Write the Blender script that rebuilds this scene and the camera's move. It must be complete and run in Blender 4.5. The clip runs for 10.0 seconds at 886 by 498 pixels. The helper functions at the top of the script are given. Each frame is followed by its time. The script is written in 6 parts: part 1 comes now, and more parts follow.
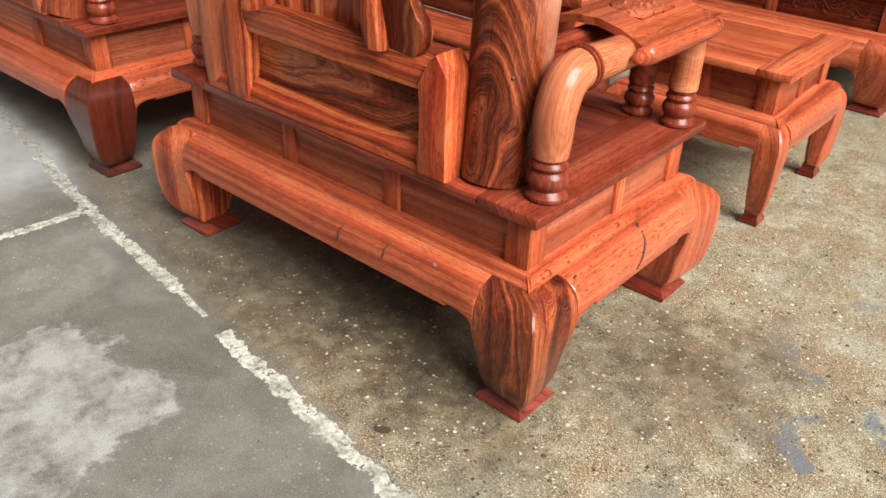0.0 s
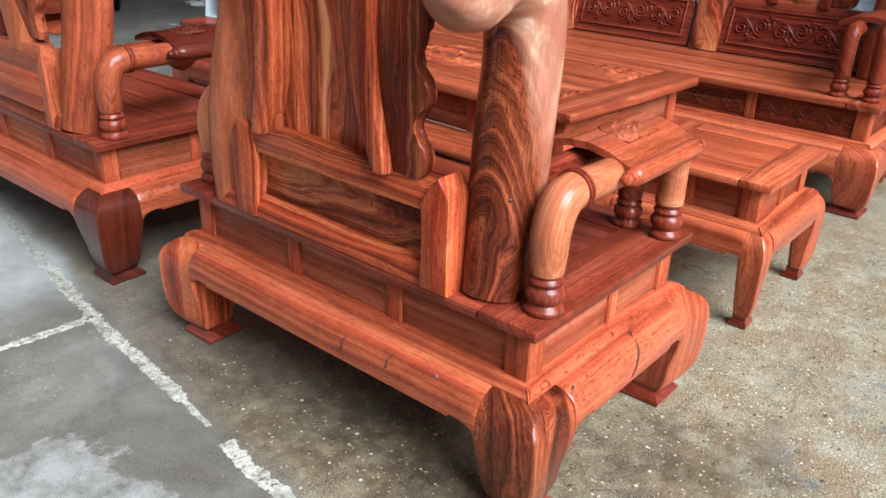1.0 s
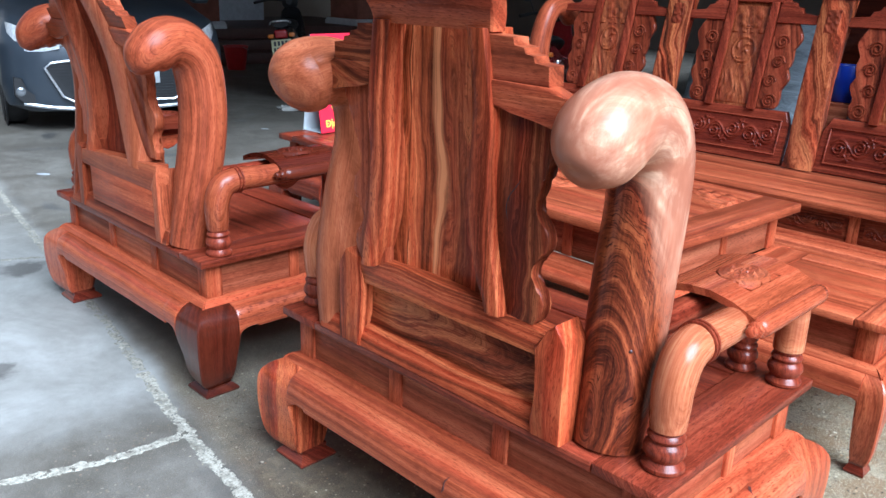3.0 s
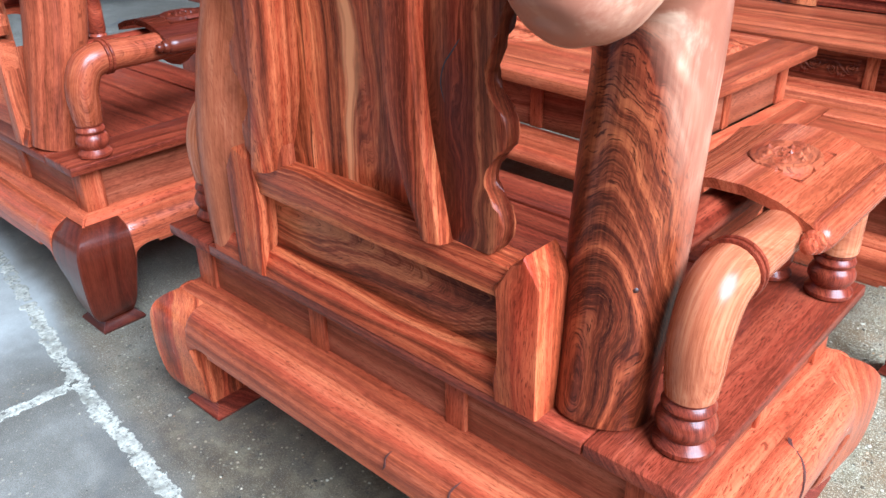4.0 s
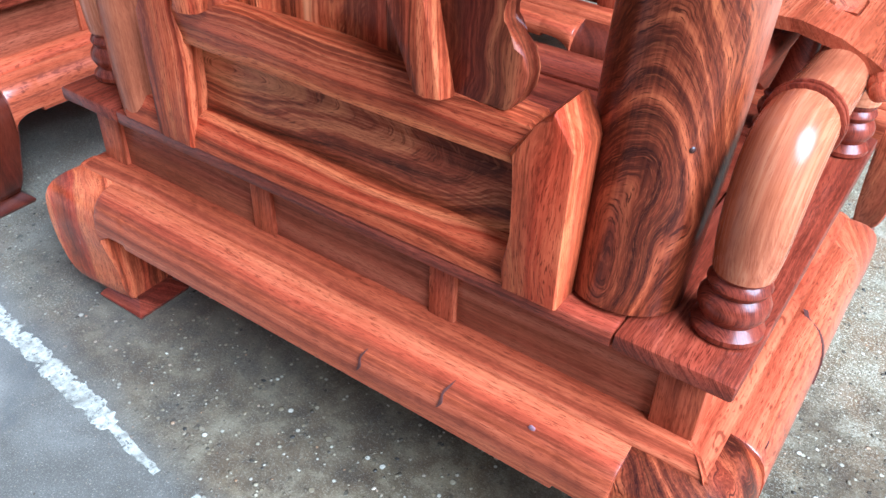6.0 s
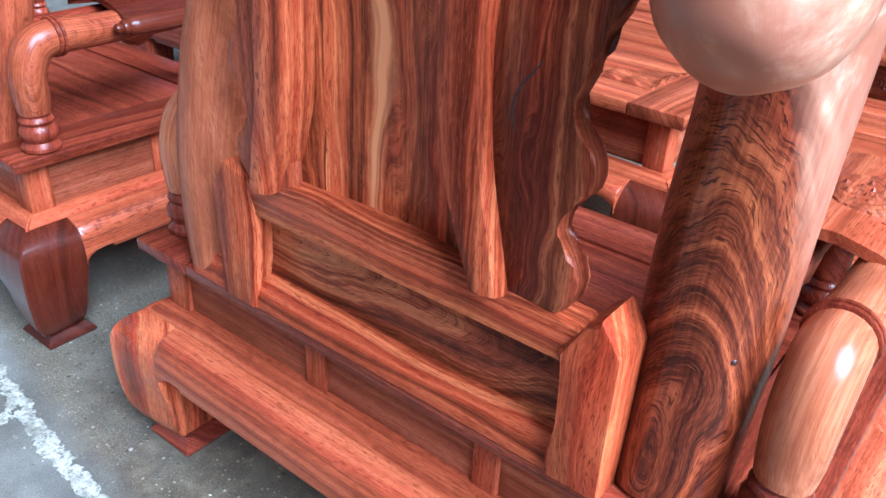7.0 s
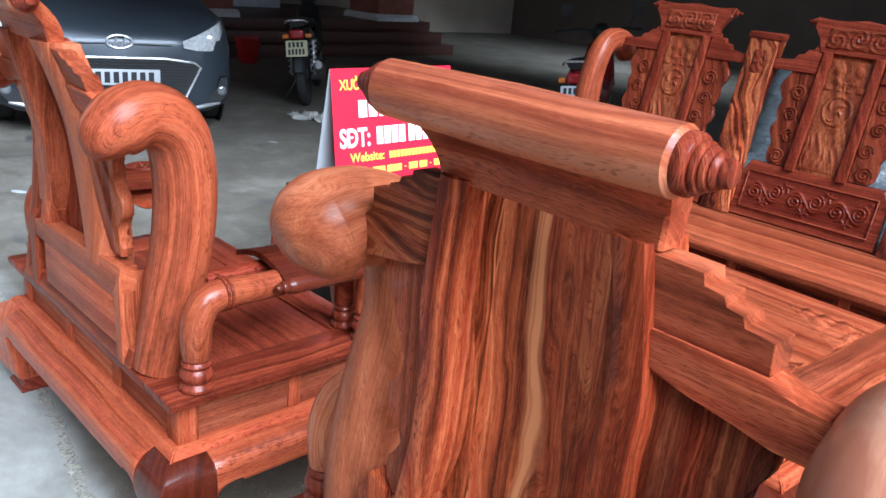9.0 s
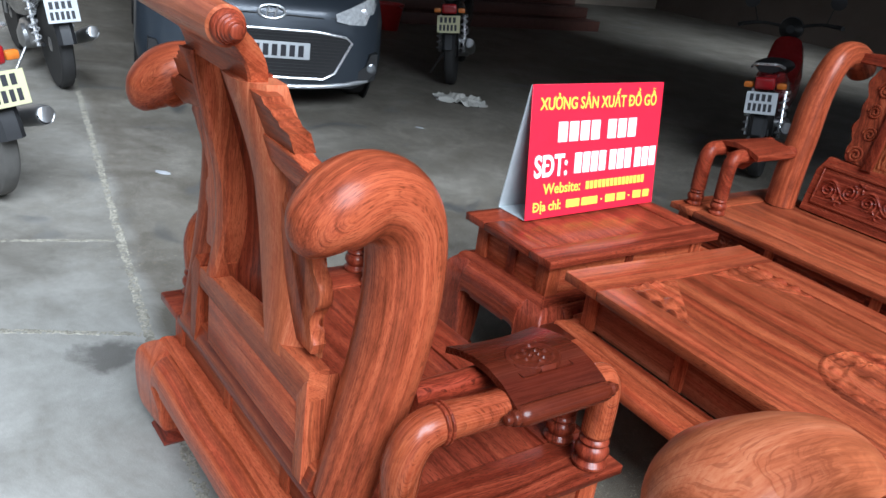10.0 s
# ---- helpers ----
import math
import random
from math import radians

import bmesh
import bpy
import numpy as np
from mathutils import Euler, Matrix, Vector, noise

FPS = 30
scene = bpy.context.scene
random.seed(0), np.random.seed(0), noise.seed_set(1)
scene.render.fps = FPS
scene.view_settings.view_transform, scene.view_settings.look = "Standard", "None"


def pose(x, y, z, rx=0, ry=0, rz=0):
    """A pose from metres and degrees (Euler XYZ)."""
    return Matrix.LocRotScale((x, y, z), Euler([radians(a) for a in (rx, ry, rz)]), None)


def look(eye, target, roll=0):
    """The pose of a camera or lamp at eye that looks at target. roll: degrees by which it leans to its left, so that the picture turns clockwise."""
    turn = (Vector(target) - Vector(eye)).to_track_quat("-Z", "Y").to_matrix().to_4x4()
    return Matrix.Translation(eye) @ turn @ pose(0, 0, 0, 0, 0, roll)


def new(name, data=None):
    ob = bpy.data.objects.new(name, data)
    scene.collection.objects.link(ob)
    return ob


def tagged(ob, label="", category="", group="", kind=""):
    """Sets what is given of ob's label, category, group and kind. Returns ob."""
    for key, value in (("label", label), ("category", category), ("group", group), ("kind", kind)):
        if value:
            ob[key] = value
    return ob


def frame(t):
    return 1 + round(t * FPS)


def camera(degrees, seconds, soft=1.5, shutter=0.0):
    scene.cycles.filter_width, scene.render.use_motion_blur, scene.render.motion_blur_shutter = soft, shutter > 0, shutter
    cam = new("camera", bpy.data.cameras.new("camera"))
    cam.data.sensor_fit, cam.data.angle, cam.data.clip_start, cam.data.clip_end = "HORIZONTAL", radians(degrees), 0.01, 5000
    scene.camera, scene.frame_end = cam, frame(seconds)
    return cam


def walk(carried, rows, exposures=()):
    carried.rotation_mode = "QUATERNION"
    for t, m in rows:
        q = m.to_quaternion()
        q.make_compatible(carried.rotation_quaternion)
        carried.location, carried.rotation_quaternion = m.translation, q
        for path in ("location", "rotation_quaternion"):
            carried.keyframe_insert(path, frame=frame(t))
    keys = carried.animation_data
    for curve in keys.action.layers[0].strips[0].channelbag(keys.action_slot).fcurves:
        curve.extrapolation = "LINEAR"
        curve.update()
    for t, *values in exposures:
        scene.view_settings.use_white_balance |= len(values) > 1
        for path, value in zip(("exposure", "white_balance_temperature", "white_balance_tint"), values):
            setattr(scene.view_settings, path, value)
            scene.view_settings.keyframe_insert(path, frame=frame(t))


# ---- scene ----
cam = camera(56.8, 10.0)
PATH = [
    (0, (0.646, -0.997, 1.064), (-0.465, 0.312, 0.038), 2.0),
    (0.5, (0.643, -1.017, 1.085), (-0.476, 0.345, 0.139), 1.8),
    (1, (0.651, -1.04, 1.131), (-0.511, 0.359, 0.3), 1.9),
    (1.5, (0.633, -1.061, 1.179), (-0.601, 0.336, 0.453), 2.0),
    (2, (0.626, -1.101, 1.215), (-0.712, 0.24, 0.576), 1.4),
    (2.2, (0.601, -1.105, 1.22), (-0.764, 0.218, 0.598), 1.7),
    (3.3, (0.488, -0.985, 1.175), (-0.838, 0.373, 0.543), 1.8),
    (3.5, (0.408, -0.87, 1.146), (-0.898, 0.474, 0.448), 1.0),
    (4, (0.271, -0.676, 1.096), (-0.931, 0.622, 0.163), -0.9),
    (4.5, (0.164, -0.627, 1.004), (-0.817, 0.67, -0.16), -0.3),
    (5, (0.11, -0.62, 0.949), (-0.748, 0.685, -0.301), 1.6),
    (5.2, (0.097, -0.615, 0.951), (-0.749, 0.692, -0.306), 2.2),
    (6.5, (0.063, -0.623, 1.033), (-0.897, 0.739, -0.073), 1.9),
    (7, (0.051, -0.625, 1.091), (-1.005, 0.759, 0.105), 2.8),
    (7.5, (0.043, -0.645, 1.176), (-1.118, 0.752, 0.338), 4.1),
    (7.6, (0.048, -0.649, 1.186), (-1.141, 0.747, 0.387), 4.4),
    (8, (0.061, -0.668, 1.249), (-1.198, 0.715, 0.54), 4.0),
    (8.5, (0.088, -0.685, 1.304), (-1.228, 0.677, 0.661), 3.5),
    (9, (-0.01, -0.684, 1.358), (-1.348, 0.65, 0.704), 5.3),
    (9.4, (-0.194, -0.672, 1.4), (-1.563, 0.613, 0.712), 7.7),
    (9.5, (-0.251, -0.671, 1.409), (-1.629, 0.596, 0.706), 8.0),
    (9.7, (-0.403, -0.62, 1.402), (-1.818, 0.59, 0.673), 8.4),
    (10, (-0.621, -0.585, 1.428), (-2.083, 0.545, 0.663), 8.1),
]
walk(cam, [(t, look(eye, target, roll)) for t, eye, target, roll in PATH], [(0, 0.79, 6150, 6), (1, 0.83, 5450, 6), (2, 0.88, 4980, 5), (3.5, 1.05, 4980, 5), (4.5, 1.28, 4620, 3), (6.5, 1.28, 4540, 4), (7.5, 1.20, 4560, 4), (8.5, 1.17, 4900, 5), (9, 0.99, 5150, 6), (9.5, 0.76, 5280, 6), (10, 0.64, 5380, 6)])

# ---- light ----
world = bpy.data.worlds.new("sky")
scene.world = world
world.use_nodes = True
wn = world.node_tree
bg = wn.nodes["Background"]
sky = wn.nodes.new("ShaderNodeTexSky")
sky.sky_type = "NISHITA"
sky.sun_disc = False
SUN_ELEV, SUN_AZ = 44.0, 99.0
sky.sun_elevation = radians(SUN_ELEV)
sky.sun_rotation = radians(SUN_AZ)
sky.air_density, sky.dust_density, sky.ozone_density = 1.0, 4.0, 1.0
haze = wn.nodes.new("ShaderNodeHueSaturation")  # a thin white overcast
haze.inputs["Saturation"].default_value = 0.18
wn.links.new(sky.outputs[0], haze.inputs["Color"])
wn.links.new(haze.outputs[0], bg.inputs[0])
bg.inputs[1].default_value = 0.060
sun_data = bpy.data.lights.new("sun", "SUN")
sun_data.energy, sun_data.angle, sun_data.color = 5.0, radians(44), (1.0, 0.98, 0.96)
sun = new("sun", sun_data)
az, el = radians(SUN_AZ), radians(SUN_ELEV)
sun.matrix_world = look((math.sin(az) * math.cos(el) * 20, math.cos(az) * math.cos(el) * 20, math.sin(el) * 20), (0, 0, 0))


# ---- materials ----
class Nodes:
    """A small helper to write node trees."""

    def __init__(self, name):
        self.mat = bpy.data.materials.new(name)
        self.mat.use_nodes = True
        self.t = self.mat.node_tree
        self.b = self.t.nodes["Principled BSDF"]

    def n(self, kind, **inputs):
        node = self.t.nodes.new(kind)
        for k, v in inputs.items():
            self.put(node.inputs[int(k[1:]) if k[0] == "i" and k[1:].isdigit() else k.replace("_", " ")], v)
        return node

    def put(self, socket, v):
        if hasattr(v, "links"):
            self.t.links.new(v, socket)
        else:
            socket.default_value = v

    def set(self, **inputs):
        for k, v in inputs.items():
            self.put(self.b.inputs[k.replace("_", " ")], v)

    def noise(self, vec, scale, detail=3.0, rough=0.5, dist=0.0):
        return self.n("ShaderNodeTexNoise", Vector=vec, Scale=scale, Detail=detail, Roughness=rough, Distortion=dist).outputs["Fac"]

    def math(self, op, a, b=0.0, c=0.0):
        node = self.n("ShaderNodeMath", i0=a, i1=b, i2=c)
        node.operation = op
        return node.outputs[0]

    def ramp(self, fac, stops):
        node = self.n("ShaderNodeValToRGB", Fac=fac)
        e = node.color_ramp.elements
        while len(e) < len(stops):
            e.new(0.5)
        for el_, (p, c) in zip(e, stops):
            el_.position, el_.color = p, (*c, 1) if len(c) == 3 else c
        return node.outputs["Color"]

    def mix(self, fac, a, b, mode="MIX"):
        node = self.t.nodes.new("ShaderNodeMix")
        node.data_type, node.blend_type = "RGBA", mode
        for s, v in ((node.inputs[0], fac), (node.inputs[6], a), (node.inputs[7], b)):
            self.put(s, (*v, 1) if isinstance(v, tuple) and len(v) == 3 else v)
        return node.outputs[2]

    def coords(self, vary=0.0):
        tc = self.t.nodes.new("ShaderNodeTexCoord").outputs["Object"]
        if not vary:
            return tc
        info = self.t.nodes.new("ShaderNodeObjectInfo").outputs["Random"]
        off = self.n("ShaderNodeCombineXYZ", X=self.math("MULTIPLY", info, vary), Y=self.math("MULTIPLY", info, -0.7 * vary), Z=self.math("MULTIPLY", info, 1.3 * vary)).outputs[0]
        v = self.n("ShaderNodeVectorMath", i0=tc, i1=off)
        return v.outputs[0]

    def mapped(self, vec, scale):
        return self.n("ShaderNodeMapping", Vector=vec, Scale=scale).outputs[0]

    def bump(self, height, strength, distance=0.002):
        self.set(Normal=self.n("ShaderNodeBump", Height=height, Strength=strength, Distance=distance).outputs[0])


TONES = {
    "orange": ((0.113, 0.0182, 0.0066), (0.397, 0.0816, 0.0315), (0.587, 0.1651, 0.0697)),
    "red": ((0.042, 0.0066, 0.0028), (0.181, 0.0289, 0.0128), (0.328, 0.0702, 0.0314)),
    "figure": ((0.023, 0.0048, 0.0025), (0.221, 0.0432, 0.0158), (0.577, 0.1824, 0.0681)),
    "streak": ((0.090, 0.0127, 0.0046), (0.391, 0.0697, 0.0238), (0.635, 0.1742, 0.0639)),
    "dark": ((0.031, 0.0058, 0.0025), (0.080, 0.0134, 0.0058), (0.118, 0.0230, 0.0100)),
    "pale": ((0.430, 0.1650, 0.0920), (0.590, 0.3000, 0.1780), (0.720, 0.4500, 0.2900)),
    "tan": ((0.258, 0.0595, 0.0232), (0.474, 0.1440, 0.0614), (0.618, 0.2688, 0.1328)),
    "peach": ((0.206, 0.0432, 0.0174), (0.433, 0.1152, 0.0498), (0.597, 0.2160, 0.1079)),
    "board": ((0.081, 0.0119, 0.0047), (0.520, 0.1054, 0.0335), (0.899, 0.3118, 0.1116)),
    "walnut": ((0.040, 0.0070, 0.0030), (0.165, 0.0330, 0.0130), (0.370, 0.1000, 0.0370)),
    "blush": ((0.206, 0.0461, 0.0174), (0.464, 0.1344, 0.0564), (0.618, 0.2496, 0.1245)),
    "brown": ((0.113, 0.0259, 0.0116), (0.309, 0.0806, 0.0365), (0.484, 0.1584, 0.0797)),
    "maroon": ((0.039, 0.0058, 0.0033), (0.144, 0.0211, 0.0100), (0.268, 0.0538, 0.0266)),
    "ochre": ((0.057, 0.0115, 0.0042), (0.232, 0.0538, 0.0191), (0.422, 0.1344, 0.0498)),
    "sienna": ((0.057, 0.0096, 0.0042), (0.283, 0.0595, 0.0232), (0.464, 0.1248, 0.0523)),
    "burl": ((0.027, 0.0048, 0.0025), (0.165, 0.0307, 0.0108), (0.422, 0.1075, 0.0357)),
    "carve": ((0.037, 0.0067, 0.0033), (0.175, 0.0326, 0.0133), (0.330, 0.0787, 0.0332)),
}
# swirl of the grain (m), layers per metre, weights of layers, fine lines, cloudy zones and pores
FIGURE = {"sienna": (0.022, 60.0, 0.30, 0.20, 0.46, 0.50), "ochre": (0.018, 70.0, 0.35, 0.3, 0.6, 0.5), "burl": (0.050, 62.0, 0.62, 0.32, 0.80, 0.80), "orange": (0.018, 70.0, 0.34, 0.16, 0.42, 0.62), "red": (0.022, 80.0, 0.40, 0.35, 0.30, 1.0), "figure": (0.050, 46.0, 0.80, 0.30, 0.80, 0.45), "streak": (0.026, 80.0, 0.62, 0.40, 0.90, 0.60),
          "dark": (0.02, 60.0, 0.3, 0.2, 0.4, 0.2), "pale": (0.05, 50.0, 0.5, 0.3, 0.4, 0.2), "tan": (0.025, 60.0, 0.5, 0.35, 0.4, 0.4), "maroon": (0.03, 60.0, 0.5, 0.3, 0.4, 0.4), "brown": (0.02, 60.0, 0.35, 0.25, 0.45, 0.6), "carve": (0.03, 70.0, 0.5, 0.3, 0.4, 0.3), "peach": (0.028, 60.0, 0.42, 0.25, 0.45, 0.40), "blush": (0.040, 60.0, 0.26, 0.14, 0.55, 0.35), "walnut": (0.060, 70.0, 0.60, 0.35, 0.8, 0.45), "board": (0.050, 46.0, 0.80, 0.40, 0.95, 0.40)}
WOODS = {}


def wood(tone, axis="x", bands=7.0, cross=5.0, rough=0.33, dark_streaks=0.35, sap=None, along=1.1, arch=None, gloss=0.10, pith=None, heart=None):
    """Varnished rosewood with its grain along one axis of the thing. sap: (x, y, z, offset) weights of the pale sapwood side; arch: (x, y, z, stretch) heart of nested growth rings; pith: (across, along, run, taper) of the heart of a log whose grain follows its bend; heart: (place, half width) of a cream stripe along the grain."""
    key = (tone, axis, bands, cross, rough, dark_streaks, sap, along, arch, gloss, pith, heart)
    if key in WOODS:
        return WOODS[key]
    g = Nodes(f"rosewood_{tone}_{axis}")
    dark, mid, light = TONES[tone]
    swirl, freq, wb, wl, wp, pores = FIGURE[tone]
    rnd = g.t.nodes.new("ShaderNodeObjectInfo").outputs["Random"]
    k = 2 if pith else "xyz".index(axis)
    sc = lambda along, across: tuple(along if i == k else across for i in range(3))
    if pith:
        at = g.t.nodes.new("ShaderNodeAttribute")
        at.attribute_name = "flow"
        here = at.outputs["Vector"]
    else:
        here = g.coords()
    off = g.n("ShaderNodeCombineXYZ", X=g.math("MULTIPLY", rnd, 9.0), Y=g.math("MULTIPLY", rnd, -6.3), Z=g.math("MULTIPLY", rnd, 11.7)).outputs[0]
    raw = g.n("ShaderNodeVectorMath", i0=here, i1=off).outputs[0]

    def one(w, detail, rgh):
        node = g.t.nodes.new("ShaderNodeTexNoise")
        node.noise_dimensions = "1D"
        for nm, v in (("W", w), ("Scale", 1.0), ("Detail", detail), ("Roughness", rgh)):
            g.put(node.inputs[nm], v)
        return node.outputs["Fac"]

    def length(v):
        ln = g.n("ShaderNodeVectorMath", i0=v)
        ln.operation = "LENGTH"
        return ln.outputs["Value"]

    def scaled(v, by):
        node = g.n("ShaderNodeVectorMath", i0=v, i1=by)
        node.operation = "MULTIPLY"
        return node.outputs[0]

    # growth layers: a distance across the grain, bent by slow noise, cut into uneven layers
    drift = g.n("ShaderNodeTexNoise", Vector=g.mapped(raw, sc(2.4 * along, cross * 1.4)), Scale=1.0, Detail=2.0, Roughness=0.45, Distortion=0.3)
    slow = drift.outputs["Fac"]
    if pith:
        w3 = g.n("ShaderNodeVectorMath", i0=drift.outputs["Color"], i1=(-0.5, -0.5, -0.5)).outputs[0]
        d = g.n("ShaderNodeVectorMath", i0=here, i1=(-pith[0], -pith[1], -pith[2])).outputs[0]
        d = g.n("ShaderNodeVectorMath", i0=scaled(d, (1.0, 1.0, pith[3])), i1=scaled(w3, (swirl * 1.1, swirl * 1.1, 0.0))).outputs[0]
        lin = length(d)
    elif arch:
        d = g.n("ShaderNodeVectorMath", i0=here, i1=(-arch[0], -arch[1], -arch[2])).outputs[0]
        lin = length(scaled(d, sc(1.0 / arch[3], 1.0)))
    else:
        dr = [(0.0 if i == k else 1.0) for i in range(3)]
        dr[(k + 1) % 3] = 0.72
        dt = g.n("ShaderNodeVectorMath", i0=raw, i1=tuple(dr))
        dt.operation = "DOT_PRODUCT"
        lin = dt.outputs["Value"]
    curl = g.noise(g.mapped(raw, sc(9.0 * along, cross * 4.5)), 1.0, 3.0, 0.55)
    field = g.math("MULTIPLY_ADD", slow, swirl * 2.4, lin)
    field = g.math("MULTIPLY_ADD", curl, swirl * 0.20, field)
    layer = one(g.math("MULTIPLY", field, freq), 3.0, 0.6)
    thin = one(g.math("MULTIPLY_ADD", field, freq * 4.7, 31.0), 3.0, 0.65)
    patch = g.noise(g.mapped(raw, sc(1.5 * along, cross * 1.3)), 1.0, 5.0, 0.6, 0.5)
    gather = g.noise(g.mapped(raw, sc(1.1 * along, cross * 1.6)), 1.0, 3.0, 0.5)
    ax3 = g.n("ShaderNodeSeparateXYZ", Vector=raw).outputs
    flow = g.n("ShaderNodeCombineXYZ", X=g.math("MULTIPLY", field, 1250.0), Y=g.math("MULTIPLY", ax3[k], 64.0), Z=g.math("MULTIPLY", ax3[(k + 1) % 3], 40.0)).outputs[0]
    fibre = g.noise(flow, 1.0, 2.0, 0.55)
    silk = g.noise(g.mapped(raw, sc(3.5, 300.0)), 1.0, 4.0, 0.65)
    ribbon = g.noise(g.mapped(raw, sc(14.0, 26.0)), 1.0, 3.0, 0.6, 0.6)
    force = g.math("MULTIPLY_ADD", gather, 2.6, -0.45)
    fac = g.math("MULTIPLY_ADD", g.math("MULTIPLY", g.math("SUBTRACT", layer, 0.5), force), wb * 1.7, 0.5)
    fac = g.math("MULTIPLY_ADD", g.math("SUBTRACT", patch, 0.5), wp * 0.75, fac)
    zone = one(g.math("MULTIPLY_ADD", field, freq * 0.26, 113.0), 2.0, 0.5)
    fac = g.math("MULTIPLY_ADD", g.math("SUBTRACT", zone, 0.5), wp * 1.35, fac)
    fac = g.math("MULTIPLY_ADD", g.math("SUBTRACT", silk, 0.5), 0.55, fac)
    fac = g.math("MULTIPLY_ADD", g.math("SUBTRACT", ribbon, 0.5), 0.30, fac)
    fac = g.math("MULTIPLY_ADD", g.math("SUBTRACT", fac, 0.5), 1.35, 0.5)
    half = tuple(0.45 * m + 0.55 * d_ for m, d_ in zip(mid, dark))
    col = g.ramp(fac, [(0.08, dark), (0.31, half), (0.50, mid), (0.68, tuple(0.5 * m + 0.5 * l for m, l in zip(mid, light))), (0.88, light)])
    col = g.mix(g.math("MULTIPLY", g.ramp(thin, [(0.30, (1,) * 3), (0.45, (0, 0, 0))]), wl * 0.75), col, tuple(0.25 * m + 0.75 * d_ for m, d_ in zip(mid, dark)))
    vein = one(g.math("MULTIPLY_ADD", field, freq * 0.8, 77.0), 3.0, 0.5)
    vein = g.math("MULTIPLY", g.ramp(vein, [(0.58, (0, 0, 0)), (0.66, (1, 1, 1)), (0.70, (1, 1, 1)), (0.73, (0, 0, 0))]), g.ramp(gather, [(0.40, (0, 0, 0)), (0.58, (1, 1, 1))]))
    col = g.mix(g.math("MULTIPLY", vein, min(1.0, dark_streaks * 1.6)), col, tuple(0.9 * d_ + 0.1 * m for m, d_ in zip(mid, dark)))
    col = g.mix(g.math("MULTIPLY", g.ramp(fibre, [(0.36, (1,) * 3), (0.45, (0, 0, 0))]), min(1.0, pores * 1.5)), col, tuple(0.25 * m + 0.6 * d_ for m, d_ in zip(mid, dark)))
    col = g.mix(g.math("MULTIPLY", g.ramp(fibre, [(0.56, (0, 0, 0)), (0.66, (1,) * 3)]), min(0.6, pores * 0.5)), col, tuple(0.4 * m + 0.6 * l for m, l in zip(mid, light)))
    hue = one(g.math("MULTIPLY_ADD", field, freq * 0.42, 211.0), 2.0, 0.5)
    col = g.mix(min(1.0, wp * 1.25), col, g.mix(1.0, col, g.ramp(hue, [(0.30, (0.92, 0.62, 0.58)), (0.46, (1.0, 0.94, 0.92)), (0.56, (1.02, 1.03, 0.97)), (0.70, (1.14, 1.18, 1.05))]), "MULTIPLY"))
    if heart:
        away = g.math("ABSOLUTE", g.math("SUBTRACT", g.math("MULTIPLY_ADD", slow, swirl * 2.4, g.n("ShaderNodeSeparateXYZ", Vector=here).outputs[(k + 1) % 3]), heart[0] + swirl * 1.2))
        cream = g.ramp(g.math("DIVIDE", away, heart[1]), [(0.45, (1,) * 3), (1.0, (0, 0, 0))])
        col = g.mix(g.math("MULTIPLY", cream, g.ramp(layer, [(0.40, (0.12,) * 3), (0.60, (0.95,) * 3)])), col, (0.80, 0.315, 0.125))
    col = g.mix(1.0, col, g.ramp(rnd, [(0.0, (0.82, 0.80, 0.78)), (0.5, (1.0, 1.0, 1.0)), (1.0, (1.12, 1.16, 1.18))]), "MULTIPLY")
    if sap:
        xyz = g.n("ShaderNodeSeparateXYZ", Vector=here).outputs
        s = g.math("ADD", g.math("MULTIPLY_ADD", xyz[0], sap[0], sap[3]), g.math("ADD", g.math("MULTIPLY", xyz[1], sap[1]), g.math("MULTIPLY", xyz[2], sap[2])))
        s = g.math("ADD", s, g.math("MULTIPLY", g.math("SUBTRACT", g.noise(g.mapped(raw, sc(2.5, 9.0)), 1.0, 4.0, 0.6, 0.4), 0.5), 0.9))
        pd, pm, pl = TONES["pale"]
        pale = g.ramp(fac, [(0.10, pd), (0.48, pm), (0.85, pl)])
        blush = g.noise(g.mapped(raw, sc(5.0, 13.0)), 1.0, 5.0, 0.62, 0.9)
        pale = g.mix(g.ramp(blush, [(0.36, (0, 0, 0)), (0.46, (0.55,) * 3), (0.58, (0.95,) * 3)]), pale, (0.33, 0.118, 0.066))
        col = g.mix(g.ramp(s, [(0.30, (0, 0, 0)), (0.80, (1, 1, 1))]), col, pale)
    smear = g.noise(raw, 13.0, 4.0, 0.6)
    g.set(Base_Color=col, Coat_Weight=min(1.0, gloss * 0.9), Coat_Roughness=g.math("ADD", g.math("MULTIPLY", smear, 0.12), g.math("MULTIPLY_ADD", silk, 0.16, 0.09)), Specular_IOR_Level=0.07)
    g.set(Roughness=g.math("MULTIPLY_ADD", silk, 0.22, rough - 0.10))
    g.bump(g.math("ADD", g.math("MULTIPLY", fibre, 0.5), g.math("ADD", g.math("MULTIPLY", layer, 0.5), g.math("MULTIPLY", smear, 1.5))), 0.30, 0.0008)
    WOODS[key] = g.mat
    return g.mat


